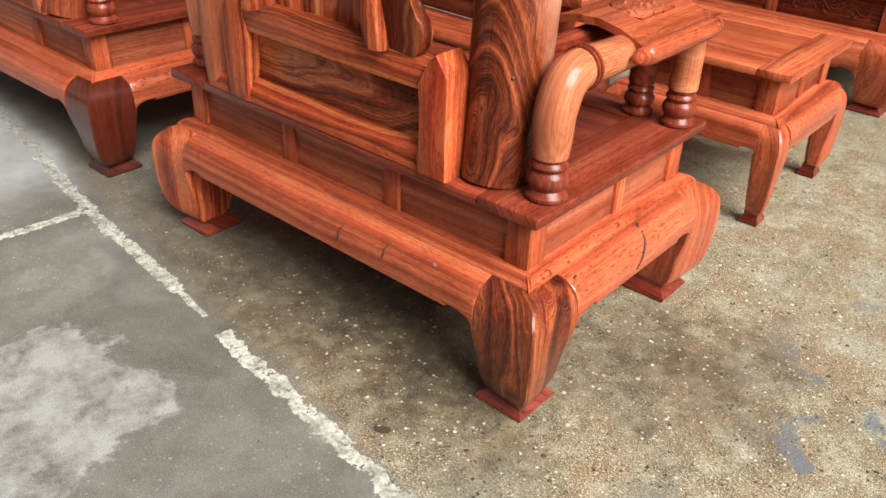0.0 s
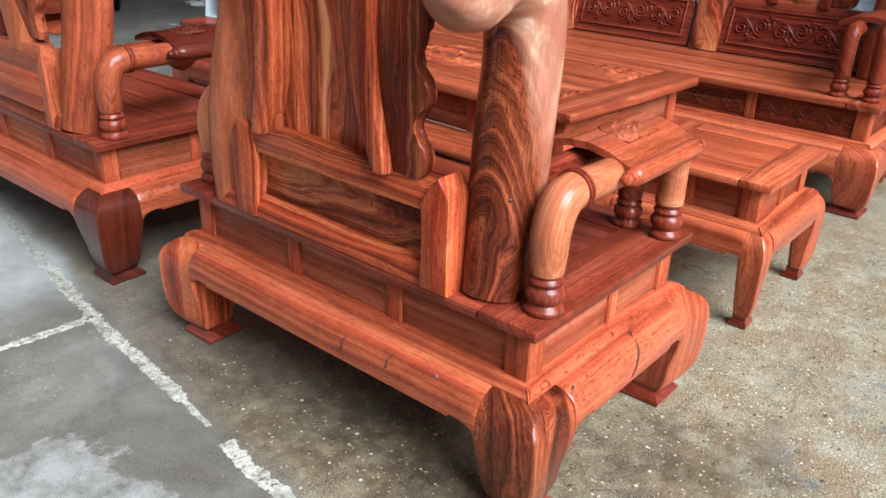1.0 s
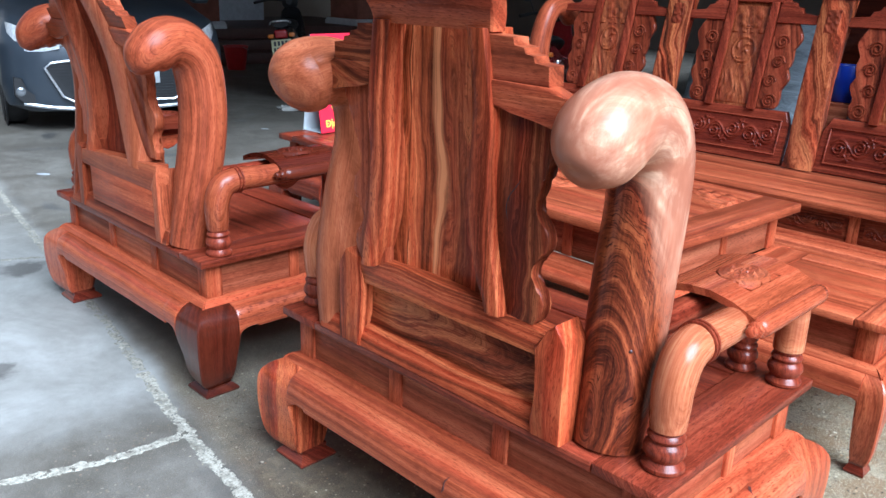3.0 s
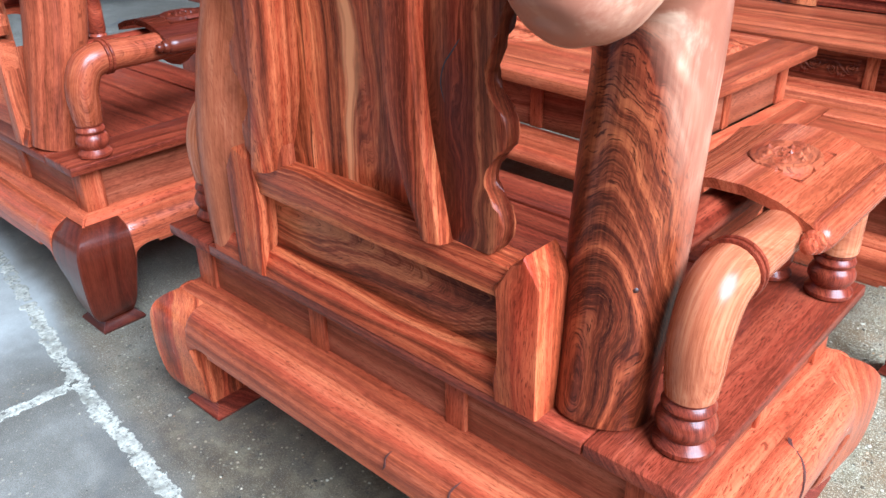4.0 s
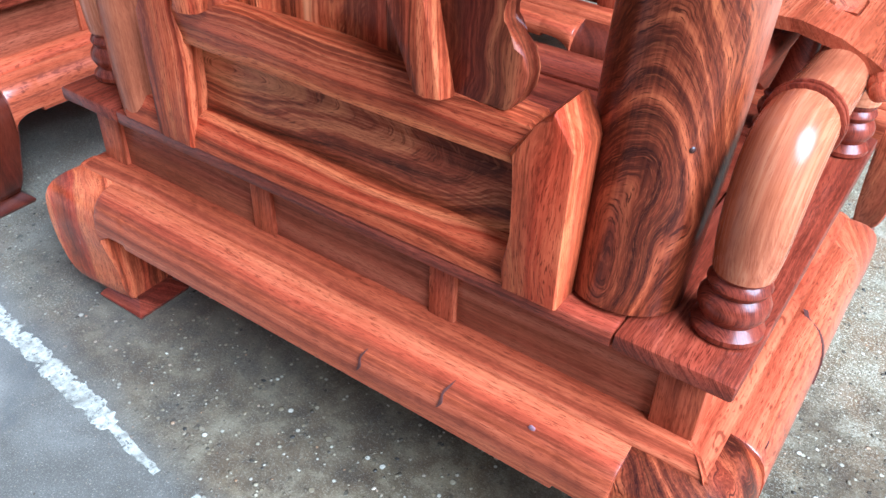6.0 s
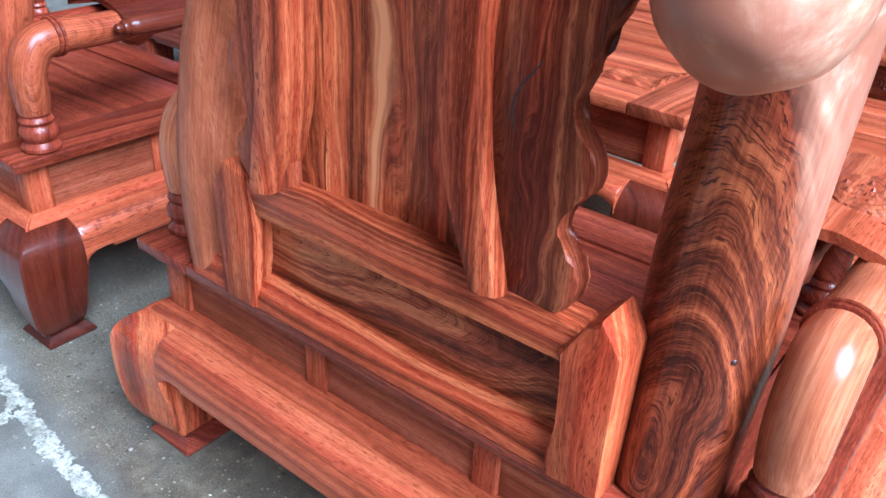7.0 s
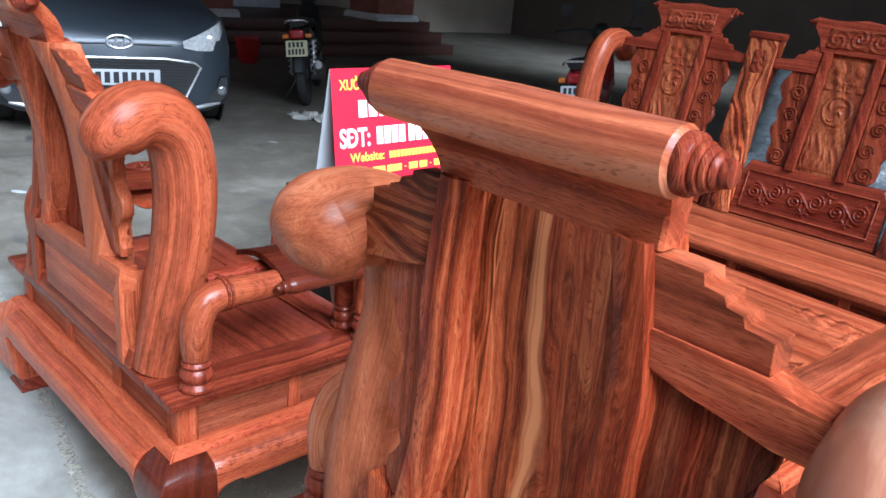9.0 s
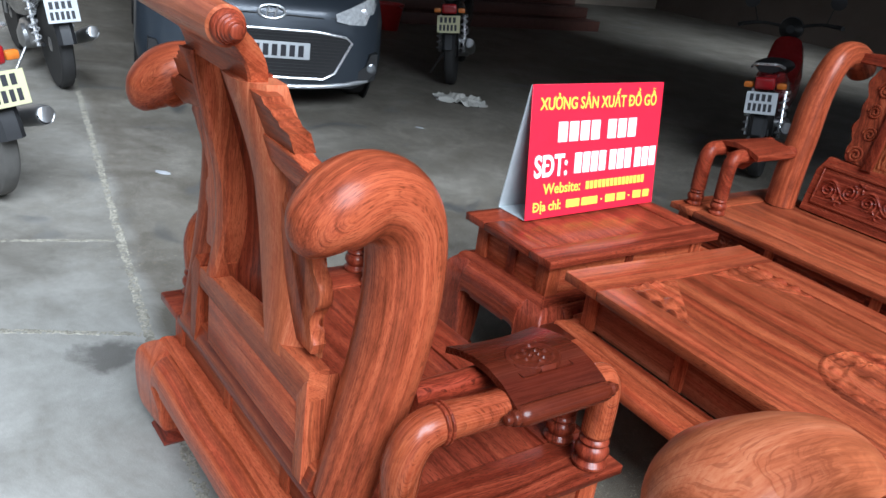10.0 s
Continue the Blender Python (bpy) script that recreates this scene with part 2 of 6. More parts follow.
def plain(name, col, rough=0.5, metal=0.0, coat=0.0, var=0.12, scale=14.0, bump=0.0):
    g = Nodes(name)
    v = g.coords(3.0)
    n = g.noise(v, scale, 4.0, 0.6)
    fine = g.noise(v, scale * 9, 2.0, 0.6)
    c0, c1 = tuple(c * (1 - var) for c in col), tuple(min(1, c * (1 + var)) for c in col)
    g.set(Base_Color=g.ramp(n, [(0.3, c0), (0.7, c1)]), Metallic=metal, Coat_Weight=coat, Coat_Roughness=0.08)
    g.set(Roughness=g.math("MULTIPLY_ADD", fine, 0.15, max(0.02, rough - 0.07)))
    if bump:
        g.bump(fine, bump, 0.002)
    return g.mat


def concrete(name="yard_concrete"):
    g = Nodes(name)
    v = g.t.nodes.new("ShaderNodeTexCoord").outputs["Object"]
    xyz = g.n("ShaderNodeSeparateXYZ", Vector=v).outputs
    # past the joint the slab is smoother and paler, before it the pebbles are laid bare
    edge = g.math("ADD", g.math("MULTIPLY_ADD", xyz[0], 0.152, 0.30), xyz[1])
    edge = g.math("ADD", edge, g.math("MULTIPLY", g.math("SUBTRACT", g.noise(v, 3.0, 3.0), 0.5), 0.10))
    inner = g.ramp(g.math("MULTIPLY_ADD", edge, 9.0, 0.5), [(0.3, (0, 0, 0)), (0.8, (1, 1, 1))])
    near = g.ramp(g.math("MULTIPLY_ADD", xyz[0], 0.42, 1.05), [(0.1, (0, 0, 0)), (0.9, (1, 1, 1))])
    rough_part = g.math("MULTIPLY", inner, near)
    mid = g.noise(v, 7.0, 5.0, 0.65, 0.3)
    fine = g.noise(v, 160.0, 3.0, 0.7)
    blot = g.noise(v, 2.1, 9.0, 0.68, 0.5)
    spots = g.noise(v, 11.0, 6.0, 0.7, 0.2)
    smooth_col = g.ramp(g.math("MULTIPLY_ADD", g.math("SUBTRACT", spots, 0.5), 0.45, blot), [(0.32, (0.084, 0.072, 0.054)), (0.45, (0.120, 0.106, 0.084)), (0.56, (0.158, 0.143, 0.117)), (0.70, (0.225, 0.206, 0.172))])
    lime = g.n("ShaderNodeVectorMath", i0=v, i1=(-0.70, -0.74, 0.0))
    lime.operation = "DISTANCE"
    lime_f = g.math("ADD", g.math("MULTIPLY", lime.outputs["Value"], -1.25), g.math("MULTIPLY_ADD", g.noise(v, 5.0, 8.0, 0.68, 0.4), 1.35, -0.30))
    smooth_col = g.mix(g.ramp(lime_f, [(0.00, (0, 0, 0)), (0.06, (0.95,) * 3)]), smooth_col, g.ramp(spots, [(0.36, (0.110, 0.098, 0.080)), (0.45, (0.20, 0.186, 0.160)), (0.60, (0.315, 0.30, 0.268))]))
    clump = g.noise(v, 26.0, 4.0, 0.6, 0.3)
    sand = g.ramp(g.math("MULTIPLY_ADD", mid, 0.55, g.math("MULTIPLY", clump, 0.45)), [(0.38, (0.105, 0.074, 0.034)), (0.47, (0.20, 0.155, 0.084)), (0.54, (0.29, 0.240, 0.148)), (0.64, (0.41, 0.36, 0.25))])
    rust = g.ramp(g.noise(v, 8.0, 7.0, 0.68, 0.4), [(0.44, (0, 0, 0)), (0.60, (0.85,) * 3)])
    sand = g.mix(rust, sand, (0.185, 0.098, 0.036))
    olive = g.ramp(g.noise(v, 3.3, 5.0, 0.6, 0.6), [(0.54, (0, 0, 0)), (0.64, (0.6,) * 3)])
    sand = g.mix(olive, sand, (0.29, 0.275, 0.205))
    def stones(scale, keep, size, cols):
        vo = g.n("ShaderNodeTexVoronoi", Vector=v, Scale=scale, Randomness=1.0)
        r = g.n("ShaderNodeSeparateXYZ", Vector=vo.outputs["Color"]).outputs
        big_ = g.math("MULTIPLY", g.math("SUBTRACT", r[0], 1.0 - keep), size / keep)
        m = g.math("MULTIPLY", g.math("SUBTRACT", big_, vo.outputs["Distance"]), 9.0)
        m = g.n("ShaderNodeClamp", Value=m).outputs[0]
        return m, g.ramp(r[1], cols)
    tones = [(0.0, (0.030, 0.024, 0.016)), (0.22, (0.10, 0.078, 0.044)), (0.45, (0.26, 0.20, 0.11)), (0.68, (0.46, 0.39, 0.25)), (0.88, (0.60, 0.54, 0.41)), (1.0, (0.40, 0.19, 0.06))]
    m3, c3 = stones(330.0, 0.45, 0.50, tones)
    m2, c2 = stones(130.0, 0.38, 0.52, tones)
    m1, c1 = stones(70.0, 0.16, 0.42, tones)
    grit_n = g.noise(v, 420.0, 2.0, 0.7)
    fleck = g.noise(g.mapped(v, (1.0, 1.5, 1.0)), 170.0, 3.0, 0.65)
    stony = g.mix(g.ramp(grit_n, [(0.40, (0.95,) * 3), (0.48, (0, 0, 0))]), sand, (0.100, 0.070, 0.034))
    stony = g.mix(g.ramp(fleck, [(0.37, (0.95,) * 3), (0.44, (0, 0, 0))]), stony, (0.075, 0.052, 0.026))
    stony = g.mix(g.ramp(fleck, [(0.58, (0, 0, 0)), (0.65, (0.85,) * 3)]), stony, (0.60, 0.545, 0.41))
    pale_n = g.noise(v, 360.0, 2.0, 0.7)
    stony = g.mix(g.ramp(pale_n, [(0.57, (0, 0, 0)), (0.63, (0.9,) * 3)]), stony, (0.60, 0.54, 0.40))
    stony = g.mix(m3, stony, c3)
    stony = g.mix(m2, stony, c2)
    stony = g.mix(m1, stony, c1)
    pebble = g.math("MAXIMUM", m1, g.math("MULTIPLY", m2, 0.6))
    grit = m3
    smooth_col = g.mix(g.ramp(grit_n, [(0.38, (0.60,) * 3), (0.47, (0, 0, 0))]), smooth_col, (0.062, 0.054, 0.042))
    smooth_col = g.mix(g.ramp(pale_n, [(0.56, (0, 0, 0)), (0.64, (0.45,) * 3)]), smooth_col, (0.30, 0.28, 0.24))
    smooth_col = g.mix(g.math("MULTIPLY", m3, 0.28), smooth_col, c3)
    smooth_col = g.mix(g.math("MULTIPLY", m2, g.ramp(g.noise(v, 1.7, 3.0), [(0.45, (0, 0, 0)), (0.65, (0.6,) * 3)])), smooth_col, c2)
    stain = g.ramp(g.noise(v, 2.3, 4.0, 0.6, 0.8), [(0.60, (0, 0, 0)), (0.70, (0.75, 0.75, 0.75))])
    smooth_col = g.mix(stain, smooth_col, (0.07, 0.07, 0.068))
    # damp brown by the near armchair, with its soft shade put into the colour
    wet_shade = g.n("ShaderNodeVectorMath", i0=g.mapped(v, (1.0, 1.9, 1.0)), i1=(-0.62, 0.10, 0.0))
    wet_shade.operation = "DISTANCE"
    wet_shade_f = g.math("ADD", g.math("MULTIPLY", wet_shade.outputs["Value"], -1.0), g.math("MULTIPLY_ADD", g.noise(v, 3.5, 7.0, 0.65, 0.4), 1.3, 0.22))
    wet_shade2 = g.n("ShaderNodeVectorMath", i0=v, i1=(0.14, 0.34, 0.0))
    wet_shade2.operation = "DISTANCE"
    wet_shade_2 = g.math("ADD", g.math("MULTIPLY", wet_shade2.outputs["Value"], -1.6), g.math("MULTIPLY_ADD", g.noise(v, 6.0, 7.0, 0.68, 0.4), 1.5, -0.22))
    wet_shade_f = g.math("MAXIMUM", wet_shade_f, g.math("MULTIPLY", wet_shade_2, 0.75))
    stony = g.mix(g.ramp(wet_shade_f, [(0.0, (0, 0, 0)), (0.35, (0.80,) * 3)]), stony, g.ramp(g.math("MULTIPLY_ADD", clump, 0.5, g.math("MULTIPLY", mid, 0.5)), [(0.40, (0.030, 0.018, 0.009)), (0.50, (0.072, 0.047, 0.022)), (0.60, (0.140, 0.104, 0.056))]))
    stony = g.mix(g.math("MULTIPLY", m2, 0.62), stony, c2)
    stony = g.mix(g.math("MULTIPLY", m1, 0.9), stony, c1)
    damp = g.ramp(g.noise(v, 5.0, 3.0, 0.5, 0.5), [(0.64, (0, 0, 0)), (0.74, (0.4, 0.4, 0.4))])
    stony = g.mix(damp, stony, (0.06, 0.052, 0.038))
    # slate-blue paint spilled at the open side
    paint = g.math("MULTIPLY", g.ramp(g.noise(v, 5.5, 6.0, 0.66, 0.3), [(0.555, (0, 0, 0)), (0.60, (0.85,) * 3)]), g.ramp(g.math("MULTIPLY", xyz[0], 0.5), [(0.11, (0, 0, 0)), (0.225, (1, 1, 1)), (0.60, (1, 1, 1)), (0.80, (0, 0, 0))]))
    stony = g.mix(paint, stony, (0.105, 0.115, 0.125))
    # slab past the cross joint: paler cement, with stronger daylight put into it
    slab = g.ramp(g.math("MULTIPLY_ADD", g.math("MULTIPLY_ADD", xyz[1], -0.26, xyz[0]), -4.0, -5.4), [(0.0, (0, 0, 0)), (1.0, (1, 1, 1))])
    slab = g.math("MULTIPLY", slab, g.math("SUBTRACT", 1.0, inner))
    # fades towards the roof, whose shade is put into this factor
    slab = g.math("MULTIPLY", slab, g.ramp(g.math("MULTIPLY_ADD", g.math("MULTIPLY_ADD", xyz[1], -0.40, xyz[0]), 1.2, 4.6), [(0.0, (0.35,) * 3), (1.0, (1, 1, 1))]))
    paler = g.ramp(g.math("MULTIPLY_ADD", g.math("SUBTRACT", spots, 0.5), 0.35, blot), [(0.30, (0.21, 0.199, 0.175)), (0.46, (0.29, 0.28, 0.25)), (0.62, (0.37, 0.36, 0.33))])
    smooth_col = g.mix(g.math("MULTIPLY", slab, 0.85), smooth_col, paler)
    for cx, cy, reach in ((-2.97, -0.03, 0.16), (-2.05, -0.42, 0.12), (-3.3, -0.62, 0.14)):
        oil = g.n("ShaderNodeVectorMath", i0=v, i1=(cx, cy, 0.0))
        oil.operation = "DISTANCE"
        oil_f = g.math("ADD", g.math("MULTIPLY", oil.outputs["Value"], -1.0 / reach), g.math("MULTIPLY_ADD", g.noise(v, 9.0, 6.0, 0.65, 0.3), 1.5, 0.0))
        smooth_col = g.mix(g.ramp(oil_f, [(0.05, (0, 0, 0)), (0.35, (0.72,) * 3)]), smooth_col, (0.075, 0.068, 0.060))
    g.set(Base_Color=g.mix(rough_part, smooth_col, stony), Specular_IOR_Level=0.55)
    g.set(Roughness=g.math("SUBTRACT", 0.56, g.math("MULTIPLY", stain, 0.2)))
    h = g.math("ADD", g.math("MULTIPLY", fine, 0.4), g.math("MULTIPLY", rough_part, g.math("MULTIPLY_ADD", pebble, 1.2, g.math("MULTIPLY", grit, 0.6))))
    g.bump(h, 0.8, 0.004)
    return g.mat


# ---- mesh helpers ----
def part(name, bm, material, parent, label="", smooth=38):
    bmesh.ops.remove_doubles(bm, verts=bm.verts, dist=1e-5)
    bmesh.ops.recalc_face_normals(bm, faces=bm.faces)
    me = bpy.data.meshes.new(name)
    bm.to_mesh(me)
    bm.free()
    me.materials.append(material)
    if smooth:
        me.shade_smooth()
        me.set_sharp_from_angle(angle=radians(smooth))
    ob = new(name, me)
    ob.parent = parent
    if label:
        tagged(ob, label)
    return ob


def thing(name, label, category, at=(0, 0, 0), turn=0.0, group=""):
    ob = new(name)
    ob.empty_display_size = 0.1
    ob.matrix_world = pose(*at, 0, 0, turn)
    return tagged(ob, label, category, group)


def BM():
    return bmesh.new()


def box(bm, x0, x1, y0, y1, z0, z1, bev=0.003, seg=2):
    vs = [bm.verts.new((x, y, z)) for x in (x0, x1) for y in (y0, y1) for z in (z0, z1)]
    fs = [bm.faces.new([vs[i] for i in f]) for f in ((0, 1, 3, 2), (4, 6, 7, 5), (0, 4, 5, 1), (2, 3, 7, 6), (0, 2, 6, 4), (1, 5, 7, 3))]
    if bev:
        es = list({e for f in fs for e in f.edges})
        bmesh.ops.bevel(bm, geom=es, offset=bev, segments=seg, affect="EDGES", profile=0.5)
    return bm


def prism(bm, pts, axis, a0, a1, bev=0.002, seg=1):
    """A flat outline pushed through from a0 to a1 along an axis; pts are the two other coordinates in their order."""
    def at(p, a):
        return {"x": (a, p[0], p[1]), "y": (p[0], a, p[1]), "z": (p[0], p[1], a)}[axis]
    lo = [bm.verts.new(at(p, a0)) for p in pts]
    hi = [bm.verts.new(at(p, a1)) for p in pts]
    n = len(pts)
    f0, f1 = bm.faces.new(lo), bm.faces.new(hi)
    for i in range(n):
        bm.faces.new((lo[i], lo[(i + 1) % n], hi[(i + 1) % n], hi[i]))
    if bev:
        bmesh.ops.bevel(bm, geom=list(f0.edges) + list(f1.edges), offset=bev, segments=seg, affect="EDGES", profile=0.5)
    return bm


def spline(pts, per=6):
    """Catmull-Rom through points of any size."""
    P = [np.array(p, float) for p in pts]
    P = [2 * P[0] - P[1]] + P + [2 * P[-1] - P[-2]]
    out = []
    for i in range(1, len(P) - 2):
        a, b, c, d = P[i - 1:i + 3]
        for j in range(per):
            t = j / per
            out.append(0.5 * (2 * b + (c - a) * t + (2 * a - 5 * b + 4 * c - d) * t * t + (3 * b - a - 3 * c + d) * t ** 3))
    out.append(P[-2])
    return out


def tube(bm, path, seg=20, cap=True, wobble=0.0, seed=0):
    """path: rows of x, y, z, radius. The grain of a bent log is kept as straight coordinates."""
    P = [Vector(p[:3]) for p in path]
    R = [float(p[3]) for p in path]
    up = None
    rings = []
    grain = bm.verts.layers.float_vector.get("flow") or bm.verts.layers.float_vector.new("flow")
    run = 0.0
    for i, p in enumerate(P):
        run += (p - P[i - 1]).length if i else 0.0
        d = (P[min(i + 1, len(P) - 1)] - P[max(i - 1, 0)]).normalized()
        if up is None:
            up = Vector((1, 0, 0)) if abs(d.x) < 0.8 else Vector((0, 1, 0))
        up = (up - d * up.dot(d)).normalized()
        side = d.cross(up)
        ring = []
        for k in range(seg):
            a = 2 * math.pi * k / seg
            r = R[i]
            if wobble:
                r *= 1 + wobble * noise.noise(p * 5 + Vector((math.cos(a), math.sin(a), seed)) * 0.8)
            ring.append(bm.verts.new(p + (up * math.cos(a) + side * math.sin(a)) * r))
            ring[-1][grain] = (r * math.cos(a), r * math.sin(a), run)
        rings.append(ring)
    for a, b in zip(rings, rings[1:]):
        for k in range(seg):
            bm.faces.new((a[k], a[(k + 1) % seg], b[(k + 1) % seg], b[k]))
    if cap:
        bm.faces.new(rings[0])
        bm.faces.new(rings[-1])
    return bm


def lathe(bm, prof, base, seg=20, axis="z", sign=1):
    """prof: rows of radius, height."""
    b = Vector(base)
    d = {"x": Vector((1, 0, 0)), "y": Vector((0, 1, 0)), "z": Vector((0, 0, 1))}[axis] * sign
    u = Vector((1, 0, 0)) if axis != "x" else Vector((0, 1, 0))
    w = d.cross(u)
    rings = []
    for r, h in prof:
        rings.append([bm.verts.new(b + d * h + (u * math.cos(2 * math.pi * k / seg) + w * math.sin(2 * math.pi * k / seg)) * max(r, 1e-4)) for k in range(seg)])
    for p, q in zip(rings, rings[1:]):
        for k in range(seg):
            bm.faces.new((p[k], p[(k + 1) % seg], q[(k + 1) % seg], q[k]))
    bm.faces.new(rings[0])
    bm.faces.new(rings[-1])
    return bm


def loft(bm, sections, closed=True, caps=True):
    rows = [[bm.verts.new(p) for p in s] for s in sections]
    n = len(rows[0])
    for a, b in zip(rows, rows[1:]):
        for k in range(n if closed else n - 1):
            bm.faces.new((a[k], a[(k + 1) % n], b[(k + 1) % n], b[k]))
    if caps and closed:
        bm.faces.new(rows[0])
        bm.faces.new(rows[-1])
    return bm


def relief(bm, o, U, V, N, fn, nu, nv, sink=0.006):
    """A carved sheet: o + u U + v V + fn(u, v) N, u and v from 0 to 1, with a rim that goes down into its ground."""
    o, U, V, N = Vector(o), Vector(U), Vector(V), Vector(N)
    g = []
    for j in range(nv + 1):
        row = []
        for i in range(nu + 1):
            u, v = i / nu, j / nv
            h = -sink if i in (0, nu) or j in (0, nv) else fn(u, v)
            row.append(bm.verts.new(o + U * u + V * v + N * h))
        g.append(row)
    for j in range(nv):
        for i in range(nu):
            bm.faces.new((g[j][i], g[j][i + 1], g[j + 1][i + 1], g[j + 1][i]))
    return bm


def scrolls(aspect, k=3.0, seed=0, depth=0.005):
    """A field of carved leaf scrolls on a sheet of that width to height."""
    rnd = random.Random(seed)
    cs = []
    n = max(2, round(k * aspect))
    for i in range(n):
        cs.append(((i + 0.5) / n * aspect, 0.5 + rnd.uniform(-0.14, 0.14), rnd.choice((-1, 1)), rnd.uniform(0, 6)))

    def f(u, v):
        x, y = u * aspect, v
        best = min(cs, key=lambda c: (x - c[0]) ** 2 + (y - c[1]) ** 2)
        r = math.hypot(x - best[0], y - best[1])
        a = math.atan2(y - best[1], x - best[0])
        s = math.sin(r * 26 + best[2] * a * 2 + best[3])
        m = min(1.0, 9 * min(u, 1 - u) * aspect, 9 * min(v, 1 - v))
        return depth * m * (0.35 + 0.65 * max(0.0, s) ** 0.6) * (1 - 0.3 * r)
    return f


# ---- ground ----
def vine(aspect, waves, depth=0.007):
    """A carved running vine: a waving stem, a curl in every bend and lobed leaves."""
    lam = aspect / waves

    def h(u, v):
        x = u * aspect
        out = depth * 0.8 * max(0.0, 1 - abs(v - 0.5 - 0.24 * math.sin(2 * math.pi * x / lam)) / 0.075)
        for i in range(int(2 * waves)):
            cx, s_ = (i + 0.5) * lam / 2, 1 if i % 2 else -1
            dx, dy = x - cx, v - 0.5 - s_ * 0.06
            r, a = math.hypot(dx, dy), math.atan2(dy * s_, dx)
            if r < 0.26:
                out = max(out, depth * (1 - r * 1.4) * max(0.0, math.cos(2 * math.pi * (r * 8.5 - a / (2 * math.pi)))) ** 0.7)
            dx, dy = x - cx - lam * 0.25, v - 0.5 - s_ * 0.33
            r, a = math.hypot(dx, dy), math.atan2(dy, dx)
            if r < 0.20 * (0.62 + 0.38 * math.cos(5 * a)):
                out = max(out, depth * (0.9 - 2.2 * r) * (0.7 + 0.3 * math.cos(10 * a)))
        return out * min(1.0, 14 * min(u, 1 - u) * aspect / 2, 9 * min(v, 1 - v))
    return h


def ground():
    bm = BM()
    for x0, x1, y0, y1 in ((-400, 400, -400, 400),):
        bm.faces.new([bm.verts.new(p) for p in ((x0, y0, 0), (x1, y0, 0), (x1, y1, 0), (x0, y1, 0))])
    ob = part("ground", bm, concrete(), None, smooth=0)
    tagged(ob, "stained grey concrete yard with bared pebbles", "ground", kind="structure")


ground()


def gravel():
    """Pebbles bared in the worn concrete, sunk to half their height."""
    rnd = np.random.default_rng(11)
    n = 5200
    ico = [(0, 0, 1)] + [(0.894 * math.cos(a), 0.894 * math.sin(a), 0.447) for a in np.arange(5) * 1.2566] + [(0.97 * math.cos(a), 0.97 * math.sin(a), -0.2) for a in np.arange(5) * 1.2566 + 0.628]
    ico = np.array(ico)
    tri = [(0, i, i % 5 + 1) for i in range(1, 6)] + [(i, i + 5, i % 5 + 1) for i in range(1, 6)] + [(i + 5, i % 5 + 6, i % 5 + 1) for i in range(1, 6)]
    verts, faces = [], []
    for k in range(n):
        x, y = rnd.uniform(-1.5, 1.5), rnd.uniform(-0.42, 1.55)
        r = 0.0011 + 0.0030 * rnd.random() ** 2.6
        if y + 0.152 * x + 0.30 < 0.03:
            if rnd.random() < 0.8:
                continue
            r *= 0.7
        a = rnd.uniform(0, 6.28)
        sq = np.array((rnd.uniform(0.8, 1.5), rnd.uniform(0.7, 1.0), rnd.uniform(0.35, 0.6))) * r
        p = ico * sq * rnd.uniform(0.82, 1.12, (11, 1))
        c, s_ = math.cos(a), math.sin(a)
        q = np.stack((p[:, 0] * c - p[:, 1] * s_ + x, p[:, 0] * s_ + p[:, 1] * c + y, p[:, 2] + r * 0.05), 1)
        o = len(verts)
        verts += q.tolist()
        faces += [(i + o, j + o, l + o) for i, j, l in tri]
    me = bpy.data.meshes.new("gravel")
    me.from_pydata(verts, [], faces)
    me.shade_smooth()
    g = Nodes("pebbles")
    isle = g.t.nodes.new("ShaderNodeNewGeometry").outputs["Random Per Island"]
    g.set(Base_Color=g.ramp(isle, [(0.0, (0.025, 0.020, 0.014)), (0.35, (0.070, 0.052, 0.030)), (0.62, (0.17, 0.13, 0.072)), (0.84, (0.24, 0.19, 0.12)), (0.96, (0.48, 0.43, 0.32)), (1.0, (0.30, 0.15, 0.06))]), Roughness=0.6)
    me.materials.append(g.mat)
    tagged(new("gravel", me), "small mixed pebbles bared in the worn concrete", "gravel", kind="stuff")


gravel()


# ---- furniture: shared base ----
def leg_mesh(bm, cx, cy, sx, sy, h, w, bulge):
    """A scroll leg. cx, cy: the slab's corner above it; sx, sy: the way outward; h: its height."""
    prof = [(1.0, -0.06, 1.0), (0.96, 0.40, 1.01), (0.90, 0.78, 1.02), (0.82, 0.98, 1.02), (0.70, 1.03, 1.01), (0.56, 1.02, 0.99), (0.42, 0.96, 0.96), (0.30, 0.86, 0.92), (0.22, 0.72, 0.88), (0.16, 0.53, 0.84), (0.125, 0.34, 0.81)]
    prof = spline(prof, 2)
    secs = []
    for f, o, ww in prof:
        o_, a = o * bulge, w * ww
        c = 0.012
        q = 0.64 + 0.33 * min(1, max(0, (f - 0.40) / 0.28))
        pts = [(o_, o_ - c * 0.3), (o_ - c * 0.3, o_), (-a * 0.5, o_ * (0.5 + 0.5 * q)), (-a + c * 0.4, o_ * q), (-a, o_ * q - c * 0.4), (-a, -a + c), (-a + c, -a), (o_ * q - c * 0.4, -a), (o_ * q, -a + c * 0.4), (o_ * (0.5 + 0.5 * q), -a * 0.5)]
        secs.append([(cx + sx * p, cy + sy * q, f * h) for p, q in pts])
    loft(bm, secs)


